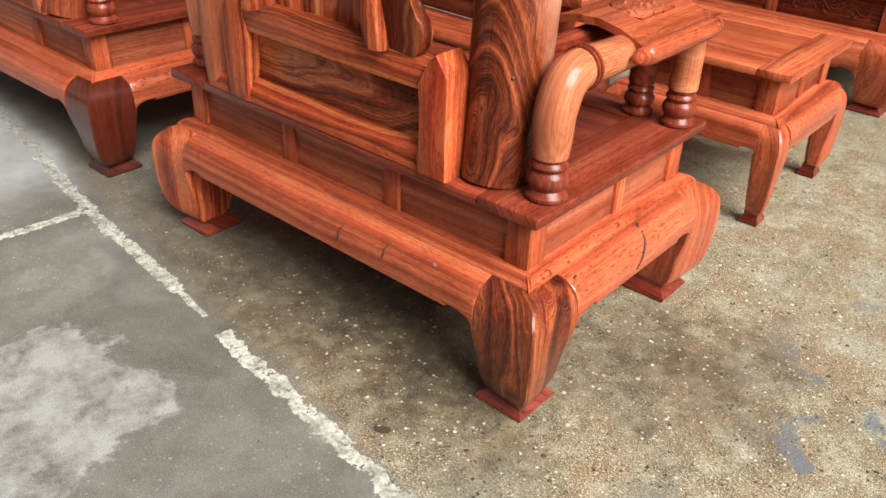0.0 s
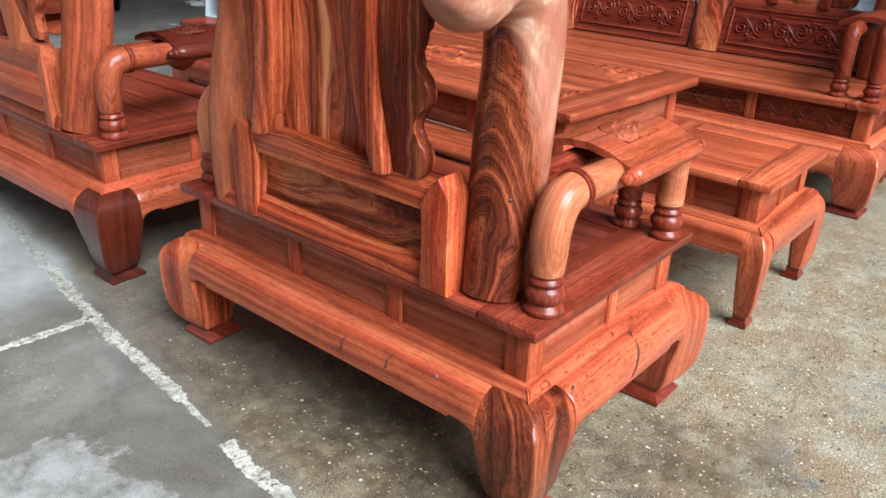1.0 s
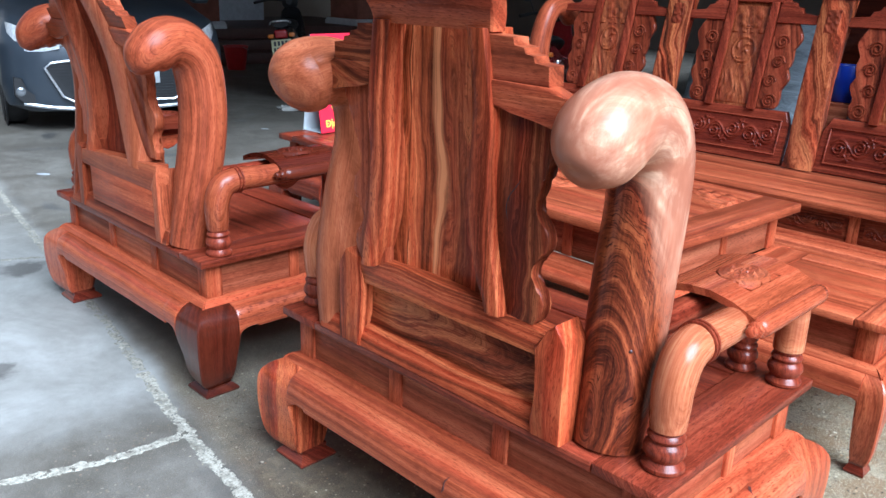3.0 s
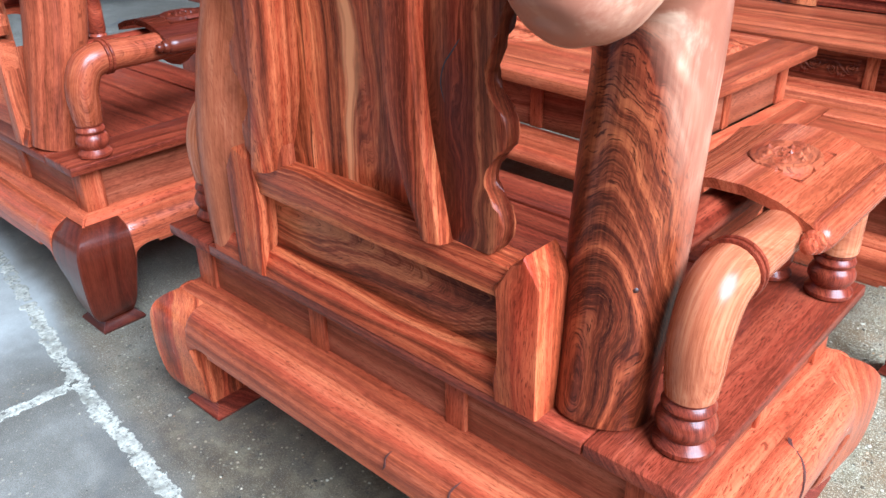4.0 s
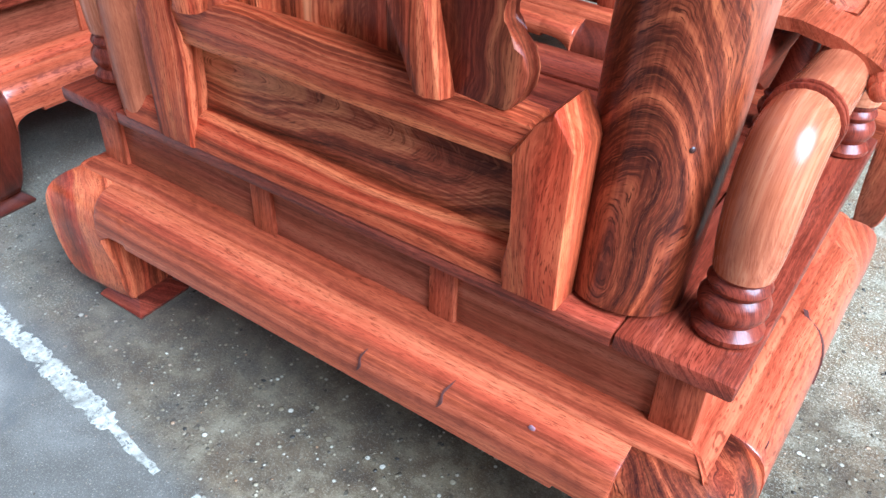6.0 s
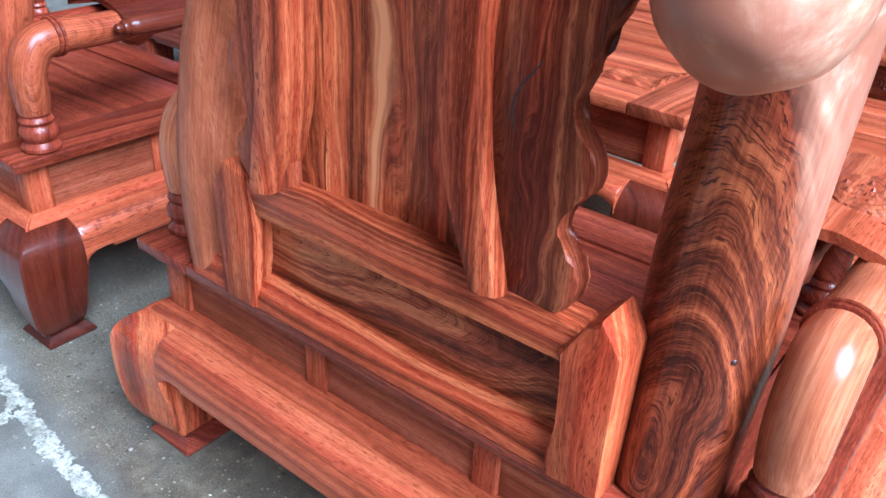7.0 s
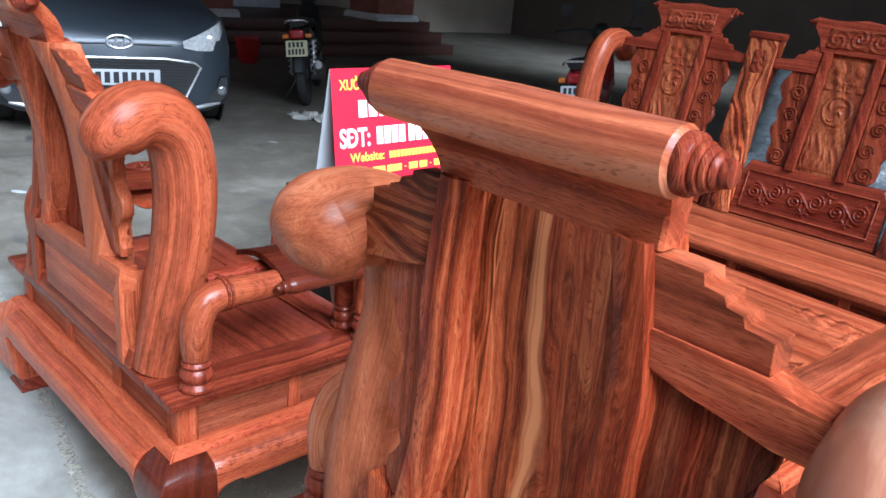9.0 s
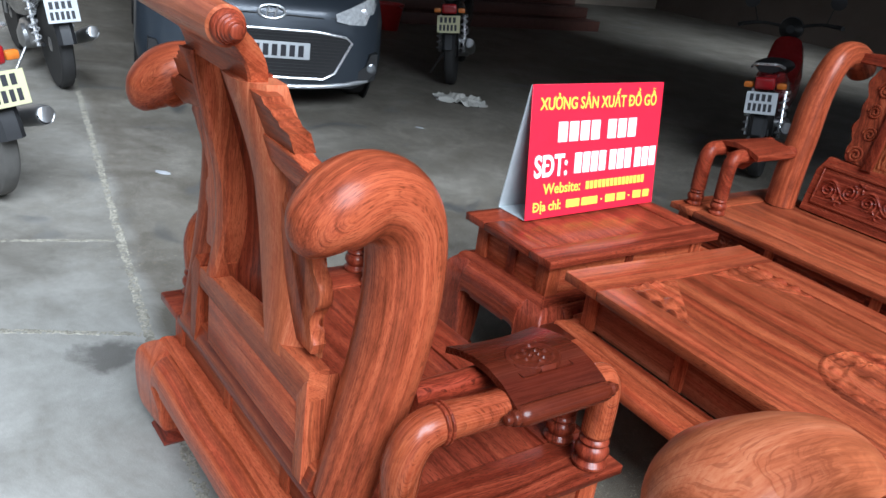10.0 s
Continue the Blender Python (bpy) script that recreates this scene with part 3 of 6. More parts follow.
def pad_mesh(bm, cx, cy, sx, sy, h, w, out):
    secs = []
    for z, o in ((0.0, out - 0.003), (0.007, out), (h * 0.40, out * 0.75), (h * 0.70, 0.002), (h, 0.006)):
        a = w + (o if z < h * 0.5 else 0.3 * o)
        secs.append([(cx + sx * p, cy + sy * q, z) for p, q in ((o, o), (-a, o), (-a, -a), (o, -a))])
    loft(bm, secs)


def apron_mesh(bm, length, put, ztop, zbot, bulge, r, th=0.028):
    """A swelling apron: a cushioned shoulder over a plain face, a small lip and a round fillet down to the leg at each end. put(s, off, z) gives the place."""
    near = [r * (1 - math.cos(math.radians(90) * i / 7)) for i in range(8)] + [r + 0.010, r + 0.020, r + 0.023, r + 0.030]
    stops = near + [length * i / 12 for i in range(1, 12) if r + 0.04 < length * i / 12 < length - r - 0.04] + [length - q for q in reversed(near)]
    secs = []
    for s in stops:
        e = min(s, length - s)
        if e < r:
            zb = zbot + 0.007 - r * 0.62 * (1 - math.sqrt(max(0.0, 1 - (1 - e / r) ** 2)))
        else:
            zb = zbot + 0.007 * min(1.0, max(0.0, (r + 0.023 - e) / 0.003)) if e < r + 0.03 else zbot
        hh = ztop - zb
        pts = [put(s, bulge * o, zb + hh * f) for f, o in ((1.0, 0.0), (0.985, 0.20), (0.94, 0.46), (0.86, 0.70), (0.75, 0.87), (0.62, 0.96), (0.45, 1.01), (0.22, 1.02), (0.04, 1.00), (0.0, 0.93))]
        pts += [put(s, -th, zb), put(s, -th, ztop)]
        secs.append(pts)
    loft(bm, secs)


def base(parent, x0, x1, y0, y1, H, nx=(0.355, 0.665), ny=(0.55,), slab=0.022, frieze=0.105, apron=0.080, leg_w=0.090, bulge=0.053, inset=0.030,
         board=0.13, top_split=True, tone="orange", leg_tone="figure", slab_tone="red", panel_tone="brown", leg_tones=None, carved_front=False, bleached=None):
    """Slab seat or top, frieze with sunk panels, moulding, swelling apron and four scroll legs."""
    zs = H - slab
    zf = zs - frieze
    za = zf - 0.012
    zb = za - apron
    # top boards and the sunk panel between them
    if top_split:
        for a, b, c, d, nm, ax in ((x0, x0 + board, y0, y1, "side_board", "y"), (x1 - board, x1, y0, y1, "side_board", "y"),
                                   (x0 + board + 0.0015, x1 - board - 0.0015, y0, y0 + board * 0.8, "back_board", "x"), (x0 + board + 0.0015, x1 - board - 0.0015, y1 - board * 0.8, y1, "front_board", "x")):
            part(nm, box(BM(), a, b, c, d, zs, H, 0.004), wood(slab_tone, ax, 6, 7, gloss=0.4), parent)
        part("top_panel", box(BM(), x0 + board + 0.002, x1 - board - 0.002, y0 + board * 0.8 + 0.002, y1 - board * 0.8 - 0.002, zs, H - 0.0045, 0.002), wood(slab_tone, "x", 5, 4, gloss=0.3), parent)
    # frieze
    fx0, fx1, fy0, fy1 = x0 + inset, x1 - inset, y0 + inset, y1 - inset
    t = 0.022
    sw = 0.052
    for cx, sx in ((fx0, 1), (fx1, -1)):
        for cy, sy in ((fy0, 1), (fy1, -1)):
            xa, xb = sorted((cx, cx + sx * sw))
            ya, yb = sorted((cy, cy + sy * sw))
            part("corner_stile", box(BM(), xa, xb, ya, yb, zf, zs - 0.001, 0.002), wood("orange", "z", 5, 5), parent)
    for face in ("back", "front"):
        y, s = (fy0, 1) if face == "back" else (fy1, -1)
        cuts = [fx0 + sw] + [fx0 + (fx1 - fx0) * f for f in nx] + [fx1 - sw]
        for i, f in enumerate(nx):
            x = fx0 + (fx1 - fx0) * f
            ya, yb = sorted((y + s * 0.002, y + s * t))
            part("muntin", box(BM(), x - 0.02, x + 0.02, ya, yb, zf, zs - 0.001, 0.003), wood(tone, "z", 5, 6), parent)
        for i, (a, b) in enumerate(zip(cuts, cuts[1:])):
            pt = "peach" if face == "back" and i == bleached else panel_tone
            ya, yb = sorted((y + s * 0.009, y + s * (t + 0.004)))
            p = part("frieze_panel", box(BM(), a - 0.002, b + 0.002, ya, yb, zf, zs - 0.001, 0.001), wood(pt, "x", 4, 6, 0.42), parent)
            if carved_front and face == "front" or carved_front == "back" and face == "back":
                w_ = b - a - 0.07
                bm = BM()
                relief(bm, (a + 0.035, y + s * 0.0085, zf + 0.02), (w_, 0, 0), (0, 0, frieze - 0.04), (0, -s, 0), vine(w_ / (frieze - 0.04), max(2, round(w_ / (frieze - 0.04) * 0.7)), 0.007), int(w_ * 260), 26)
                part("carving", bm, wood("carve", "x", 5, 6, 0.30), p)
    for x, s in ((fx0, 1), (fx1, -1)):
        cuts = [fy0 + sw] + [fy0 + (fy1 - fy0) * f for f in ny] + [fy1 - sw]
        for f in ny:
            yy = fy0 + (fy1 - fy0) * f
            xa, xb = sorted((x + s * 0.002, x + s * t))
            part("muntin", box(BM(), xa, xb, yy - 0.017, yy + 0.017, zf, zs - 0.001, 0.003), wood(tone, "z", 5, 6), parent)
        for a, b in zip(cuts, cuts[1:]):
            xa, xb = sorted((x + s * 0.009, x + s * (t + 0.004)))
            part("frieze_panel", box(BM(), xa, xb, a - 0.002, b + 0.002, zf, zs - 0.001, 0.001), wood(panel_tone, "y", 4, 6, 0.42), parent)
    # moulding: a rounded strip on each side
    def strip(s0, s1, put):
        secs = []
        for s in (s0, s1):
            secs.append([put(s, o, za + z) for o, z in ((-0.045, -0.006), (0.004, -0.006), (0.0035, -0.002), (0.001, 0.002), (-0.003, 0.006), (-0.008, 0.0095), (-0.014, 0.0125), (-0.045, 0.013))])
        bm = BM()
        loft(bm, secs)
        return bm
    g = 0.004
    part("moulding", strip(x0, x1, lambda s, o, z: (s - o if s == x0 else s + o, y0 + g - o, z)), wood(tone, "x", 6, 8), parent)
    part("moulding", strip(x0, x1, lambda s, o, z: (s - o if s == x0 else s + o, y1 - g + o, z)), wood(tone, "x", 6, 8), parent)
    part("moulding", strip(y0, y1, lambda s, o, z: (x0 + g - o, s - o if s == y0 else s + o, z)), wood(tone, "y", 6, 8), parent)
    part("moulding", strip(y0, y1, lambda s, o, z: (x1 - g + o, s - o if s == y0 else s + o, z)), wood(tone, "y", 6, 8), parent)
    # aprons between the legs
    lw = leg_w * 0.93
    ab = bulge * 0.97
    ends = 0.045 * leg_w / 0.090
    bm = BM(); apron_mesh(bm, x1 - x0 - 2 * lw, lambda s, o, z: (x0 + lw + s, y0 + 0.001 - o, z), za - 0.003, zb, ab, ends); part("apron", bm, wood(tone, "x", 4, 4, gloss=0.5), parent)
    bm = BM(); apron_mesh(bm, x1 - x0 - 2 * lw, lambda s, o, z: (x0 + lw + s, y1 - 0.001 + o, z), za - 0.003, zb, ab, ends); part("apron", bm, wood(tone, "x", 4, 4, gloss=0.5), parent)
    bm = BM(); apron_mesh(bm, y1 - y0 - 2 * lw, lambda s, o, z: (x0 + 0.001 - o, y0 + lw + s, z), za - 0.003, zb, ab, ends); part("apron", bm, wood(tone, "y", 4, 4, gloss=1.1), parent)
    bm = BM(); apron_mesh(bm, y1 - y0 - 2 * lw, lambda s, o, z: (x1 - 0.001 + o, y0 + lw + s, z), za - 0.003, zb, ab, ends); part("apron", bm, wood(tone, "y", 4, 4, gloss=1.1), parent)
    i = 0
    for cx, sx in ((x1, 1), (x0, -1)):
        for cy, sy in ((y0, -1), (y1, 1)):
            lt = leg_tones[i] if leg_tones else leg_tone
            i += 1
            bm = BM(); leg_mesh(bm, cx, cy, sx, sy, za - 0.002, leg_w, bulge * 0.96)
            leg = part("leg", bm, wood(lt, "z", 5, 7, gloss=0.65), parent, smooth=30)
            bm = BM(); pad_mesh(bm, cx, cy, sx, sy, (za - 0.002) * 0.135, leg_w * 0.80, 0.022 * leg_w / 0.098)
            part("foot_pad", bm, wood("dark" if lt == "dark" else "maroon", "x", 5, 6, gloss=1.0), leg, smooth=30)


TURNED = [(0.034, 0.0), (0.038, 0.004), (0.038, 0.010), (0.033, 0.015), (0.029, 0.020), (0.033, 0.026), (0.037, 0.034), (0.037, 0.042), (0.033, 0.050), (0.028, 0.055), (0.031, 0.058), (0.033, 0.063), (0.031, 0.068), (0.027, 0.072), (0.030, 0.076), (0.0305, 0.080)]


def turned(bm, at, k=1.0):
    lathe(bm, [(r * k, h * k) for r, h in TURNED], at, 22)


def arm(parent, X, zs, rail_z=0.632, y_rear=0.082, y_front=0.556, outer=-0.040, inner=-0.134, tray_tone="orange", k=1.0, trunk_y=0.15, rail_tone="orange", span=(0.285, 0.012)):
    """One armrest: two bent rails on turned posts, and a scroll-edged tray across them. X mirrors the across coordinate."""
    m = lambda x: X(x)
    r = 0.036 * k
    # outer rail: rear elbow, straight, front elbow
    pts = [(m(outer), y_rear, zs + 0.078, r * 0.86), (m(outer), y_rear, zs + 0.11, r * 0.95), (m(outer), y_rear + 0.002, rail_z - 0.055, r), (m(outer), y_rear + 0.022, rail_z - 0.012, r * 1.02), (m(outer), y_rear + 0.065, rail_z + 0.002, r * 0.98),
           (m(outer), y_rear + 0.16, rail_z, r * 0.9), (m(outer), y_front - 0.16, rail_z, r * 0.86), (m(outer), y_front - 0.045, rail_z + 0.002, r * 0.82), (m(outer), y_front - 0.012, rail_z - 0.010, r * 0.82), (m(outer), y_front, rail_z - 0.05, r * 0.84), (m(outer), y_front, zs + 0.078, r * 0.86)]
    bm = BM(); tube(bm, spline(pts, 6), 22); rail = part("arm_rail", bm, wood(rail_tone, "y", 5, 6, 0.26, gloss=0.45, pith=(0.03, -0.01, 0.12, 0.25)), parent)
    bm = BM()
    for y in (y_rear + 0.062, y_rear + 0.072):
        lathe(bm, [(r * 0.98, -0.004), (r * 1.08, -0.0025), (r * 1.10, 0), (r * 1.08, 0.0025), (r * 0.98, 0.004)], (m(outer), y, rail_z + 0.002), 22, "y")
    part("ring", bm, wood("red", "y", 5, 6), rail)
    # inner rail, from the trunk to its own front elbow
    pts = [(m(inner), trunk_y, rail_z - 0.004, r * 0.72), (m(inner), y_front - 0.15, rail_z - 0.002, r * 0.74), (m(inner), y_front - 0.04, rail_z - 0.002, r * 0.74), (m(inner), y_front - 0.010, rail_z - 0.014, r * 0.74), (m(inner), y_front, rail_z - 0.05, r * 0.76), (m(inner), y_front, zs + 0.07, r * 0.78)]
    bm = BM(); tube(bm, spline(pts, 6), 18); part("inner_rail", bm, wood("red", "y", 5, 6), parent)
    bm = BM(); turned(bm, (m(outer), y_rear, zs), k); part("rear_post_base", bm, wood("red", "z", 5, 6, gloss=0.5), parent)
    bm = BM(); turned(bm, (m(outer), y_front, zs), 0.96 * k); part("front_post_base", bm, wood("red", "z", 5, 6, gloss=0.5), parent)
    bm = BM(); turned(bm, (m(inner), y_front, zs), 0.88 * k); part("inner_post_base", bm, wood("red", "z", 5, 6, gloss=0.5), parent)
    # tray: an arched board that rolls down to its outer edge
    y0, y1 = y_front - span[0], y_front - span[1]
    prof = [(-0.205, 0.658), (-0.17, 0.672), (-0.13, 0.682), (-0.09, 0.683), (-0.05, 0.674), (-0.02, 0.660), (0.004, 0.646)]
    dz = rail_z - 0.632
    secs = []
    for j in range(13):
        v = j / 12
        y = y0 + (y1 - y0) * v
        flare = 1 + 0.10 * (2 * v - 1) ** 2
        top = [(m(-0.09 + (x + 0.09) * flare), y, z + dz) for x, z in prof]
        bot = [(m(-0.09 + (x + 0.09) * flare), y, z + dz - 0.020 + 0.006 * abs(2 * v - 1)) for x, z in reversed(prof)]
        secs.append(top + bot)
    bm = BM(); loft(bm, secs); tray = part("arm_tray", bm, wood(tray_tone, "y", 5, 6, 0.26, gloss=0.5), parent)
    bm = BM()
    lathe(bm, [(0.004, -0.030), (0.009, -0.027), (0.011, -0.020), (0.009, -0.015), (0.014, -0.012), (0.016, -0.006), (0.014, 0.0), (0.018, 0.004), (0.020, 0.02), (0.020, y1 - y0 - 0.02), (0.018, y1 - y0 - 0.004), (0.014, y1 - y0), (0.015, y1 - y0 + 0.008), (0.010, y1 - y0 + 0.016), (0.006, y1 - y0 + 0.026)], (m(0.006), y0, 0.638 + dz), 20, "y")
    part("tray_roll", bm, wood(tray_tone, "y", 5, 8, 0.26, gloss=0.5), tray)

    def med(u, v):
        r_ = math.hypot((u - 0.5) * 2, (v - 0.5) * 2)
        a = math.atan2(v - 0.5, u - 0.5)
        if r_ > 0.98:
            return -0.014
        ring = 0.0035 * max(0, 1 - abs(r_ - 0.88) / 0.09)
        ring2 = 0.0025 * max(0, 1 - abs(r_ - 0.70) / 0.07)
        body = 0.0045 * max(0, math.sin(15 * r_ + 4 * a)) * max(0, math.cos(7 * a - 11 * r_) + 0.35) if r_ < 0.66 else 0
        return 0.0008 + ring + ring2 + body
    bm = BM(); relief(bm, (m(-0.142), (y0 + y1) / 2 - 0.062, 0.6815 + dz), (m(-0.046) - m(-0.142), 0, 0), (0, 0.124, 0), (0, 0, 1), med, 30, 36, 0.004)
    part("medallion", bm, wood("sienna" if tray_tone == "orange" else tray_tone, "y", 5, 6, 0.40, gloss=0.4), tray)
    # hanging bracket under the rail
    pr = [(y_front - 0.30, 0.610), (y_front - 0.27, 0.585), (y_front - 0.235, 0.588), (y_front - 0.20, 0.560), (y_front - 0.175, 0.552), (y_front - 0.15, 0.560), (y_front - 0.115, 0.588), (y_front - 0.08, 0.585), (y_front - 0.05, 0.610), (y_front - 0.05, 0.625), (y_front - 0.30, 0.625)]
    xa, xb = sorted((m(inner - 0.008), m(inner + 0.010)))
    bm = BM(); prism(bm, [(p, q + dz) for p, q in pr], "x", xa, xb, 0.003); part("arm_bracket", bm, wood("orange", "y", 5, 6), parent)


# log posts, foot to knob: across, along, height, thickness
LOG_DARK = [(-0.158, 0.085, 0.419, 0.064), (-0.157, 0.095, 0.497, 0.067), (-0.156, 0.107, 0.612, 0.071), (-0.154, 0.115, 0.746, 0.072), (-0.149, 0.118, 0.861, 0.070), (-0.143, 0.102, 0.948, 0.070), (-0.138, 0.062, 0.996, 0.071), (-0.135, 0.012, 1.011, 0.071),
            (-0.130, -0.032, 1.005, 0.072), (-0.127, -0.062, 0.990, 0.073), (-0.125, -0.086, 0.969, 0.066), (-0.124, -0.102, 0.953, 0.052), (-0.124, -0.112, 0.941, 0.032), (-0.124, -0.116, 0.937, 0.012), (-0.124, -0.117, 0.936, 0.003)]
LOG_BLUSH = [(-0.888, 0.059, 0.419, 0.060), (-0.898, 0.066, 0.496, 0.064), (-0.888, 0.060, 0.611, 0.064), (-0.866, 0.062, 0.745, 0.060), (-0.857, 0.082, 0.859, 0.059), (-0.870, 0.090, 0.945, 0.064), (-0.878, 0.062, 0.993, 0.069), (-0.882, 0.017, 1.010, 0.071),
             (-0.887, -0.018, 1.009, 0.075), (-0.891, -0.040, 1.002, 0.078), (-0.893, -0.066, 0.993, 0.071), (-0.894, -0.085, 0.985, 0.055), (-0.894, -0.097, 0.979, 0.033), (-0.894, -0.101, 0.977, 0.012), (-0.894, -0.102, 0.9765, 0.003)]
LOG_SWAN = [(-0.176, 0.055, 0.419, 0.055), (-0.172, 0.072, 0.498, 0.060), (-0.168, 0.097, 0.615, 0.067), (-0.160, 0.116, 0.752, 0.069), (-0.153, 0.118, 0.870, 0.068), (-0.147, 0.102, 0.958, 0.067), (-0.140, 0.066, 1.004, 0.067), (-0.135, 0.022, 1.020, 0.067),
            (-0.130, -0.012, 1.014, 0.068), (-0.127, -0.036, 1.000, 0.066), (-0.125, -0.057, 0.983, 0.058), (-0.124, -0.069, 0.965, 0.046), (-0.124, -0.076, 0.949, 0.031), (-0.124, -0.079, 0.939, 0.015), (-0.124, -0.080, 0.936, 0.003)]


def edge_wave(p, q, n, amp, seed):
    """A lobed edge from p to q."""
    p, q = np.array(p), np.array(q)
    d = q - p
    nrm = np.array((-d[1], d[0])) / np.hypot(*d)
    out = []
    for i in range(n * 6 + 1):
        t = i / (n * 6)
        out.append(tuple(p + d * t + nrm * amp * abs(math.sin(math.pi * n * t)) ** 0.7 * (1 + 0.35 * math.sin(3.1 * t * n + seed))))
    return out


def bend(bm, fy):
    """Lean a flat back by moving its points along y with their height."""
    for v in bm.verts:
        v.co.y += fy(v.co.z)


def lean_far(z):
    t = (z - 0.62) / 0.5
    return 0.018 * (1 - t) - 0.005 - 0.055 * t * t + 0.020 * math.sin(math.pi * min(t, 1.0)) if z > 0.62 else 0.0


def lean(z):
    return -0.006 - 0.015 * ((z - 0.62) / 0.5) ** 1.5 if z > 0.62 else 0.0


def armchair(at, group, trunk_mats, tray_tone, leg_tones, label, left_tone, logs, back=("streak", "walnut"), splits=False, near_left=False, flush=False, stiles=("streak", "streak"), arm_tone="orange", boards=((0.0, 0.17, "board"), (0.171, 0.80, "board"), (0.801, 1.0, "walnut"))):
    ch = thing("armchair", label, "armchair", at, 0, group)
    back_lean = lean_far if flush else lean
    set_back = back_lean(1.12) - lean(1.12)
    W, D, H, XC = 1.065, 0.62, 0.42, -0.5325
    base(ch, -W, 0, 0, D, H, leg_tones=leg_tones, nx=(0.355, 0.665), bleached=1 if flush else None)
    M = lambda x: 2 * XC - x
    I = lambda x: x
    # old splits and a plugged nail in the back apron
    if splits:
        gap = plain("old_split", (0.075, 0.018, 0.010), 0.8)
        belly = lambda z: 0.0514 * float(np.interp((z - 0.201) / 0.077, (0, 0.04, 0.22, 0.45, 0.62, 0.75, 0.86, 0.94, 0.985), (0.93, 1.0, 1.02, 1.01, 0.96, 0.87, 0.70, 0.46, 0.20)))
        for x, z0, z1, w0 in ((-0.438, 0.226, 0.262, 0.0018), (-0.312, 0.238, 0.271, 0.0022)):
            rows = []
            for i in range(9):
                t = i / 8
                z = z0 + (z1 - z0) * t
                y = -belly(z) - 0.0014
                w_ = w0 * math.sin(math.pi * (0.06 + 0.9 * t)) * (1 + 0.5 * math.sin(9 * t))
                c_ = x + 0.010 * t + 0.002 * math.sin(7 * t)
                rows.append([(c_ - w_, y, z), (c_ + w_, y, z), (c_ + w_, y + 0.006, z), (c_ - w_, y + 0.006, z)])
            bm = BM(); loft(bm, rows); part("split", bm, gap, ch, "old dark split in the apron")
        # a shake in the side apron
        rows = []
        for i in range(11):
            t = i / 10
            z = 0.216 + 0.066 * t
            w_ = 0.0022 * math.sin(math.pi * (0.05 + 0.9 * t)) * (1 + 0.4 * math.sin(13 * t))
            y, x = 0.292 + 0.055 * t + 0.003 * math.sin(8 * t), belly(z) + 0.0014
            rows.append([(x, y - w_, z), (x, y + w_, z), (x - 0.006, y + w_, z), (x - 0.006, y - w_, z)])
        bm = BM(); loft(bm, rows); part("split", bm, gap, ch, "old dark split in the apron")
        bm = BM(); lathe(bm, [(0.0045, 0.0), (0.0045, 0.0012), (0.003, 0.0020)], (-0.190, -0.0350, 0.2675), 12, "y", -1); part("nail_plug", bm, plain("nail_plug", (0.30, 0.16, 0.17), 0.25), ch, "pale nail plug")
        bm = BM(); lathe(bm, [(0.0048, 0.0), (0.0048, 0.0014)], (0.0385, 0.078, 0.292), 12, "x"); part("nail_hole", bm, gap, ch)
    fw = 0.034 if flush else 0.0
    # back frame on the seat
    bm = BM(); prism(bm, [(-0.002, 0.421), (-0.002, 0.430), (0.010, 0.462), (0.020, 0.468), (0.055, 0.468), (0.055, 0.421)], "x", -0.905, -0.200, 0.002)
    part("bottom_rail", bm, wood(back[0], "x", 7, 7), ch)
    fp = ((-0.712, -0.262, -0.003, 0.044, 0.462, 0.585) if flush else (-0.775, -0.250, 0.026, 0.044, 0.46, 0.582))
    bm = BM(); box(bm, *fp, 0.001); part("back_panel", bm, wood("orange", "x", 5, 5, 0.30, along=1.8) if flush else wood("figure", "x", 5, 5, 0.30, along=1.5, arch=(-0.67, 0.035, 0.545, 5.0)), ch)
    rim = [(-0.768, 0.575), (-0.812, 0.60), (-0.805, 0.622), (-0.70, 0.630), (-0.37, 0.652), (-0.225, 0.662), (-0.226, 0.600), (-0.262, 0.575)] if flush else [(-0.768, 0.575), (-0.775, 0.60), (-0.735, 0.645), (-0.70, 0.640), (-0.37, 0.636), (-0.25, 0.626), (-0.235, 0.600), (-0.262, 0.575)]
    bm = BM(); prism(bm, rim, "y", -0.004, 0.038, 0.004, 2); part("top_rail", bm, wood(back[0], "x", 7, 6), ch)
    bm = BM(); prism(bm, [(min(x, -0.226) if flush else x, z) for x, z in ((-0.262, 0.421), (-0.266, 0.455), (-0.256, 0.50), (-0.252, 0.56), (-0.268, 0.59), (-0.238, 0.632), (-0.222, 0.648), (-0.196, 0.612), (-0.196, 0.421))], "y", -0.006 if flush else -0.010, 0.060, 0.006, 2); part("right_stile", bm, wood(back[0], "z", 7, 6), ch)
    bm = BM(); prism(bm, [(-0.757 - fw, 0.421), (-0.757 - fw, 0.46), (-0.748 - fw, 0.50), (-0.746 - fw, 0.55), (-0.742 - fw, 0.585), (-0.762, 0.630), (-0.800, 0.640), (-0.824, 0.60), (-0.824, 0.421)], "y", -0.0045 if flush else -0.008, 0.060, 0.004, 2); part("left_stile", bm, wood(back[0], "z", 7, 6), ch)
    if flush:
        # the window's shadow is put into this panel's dark tone
        bm = BM(); box(bm, -0.80, -0.708, 0.046, 0.056, 0.462, 0.590, 0.001); part("recessed_panel", bm, wood("dark", "x", 5, 5), ch)
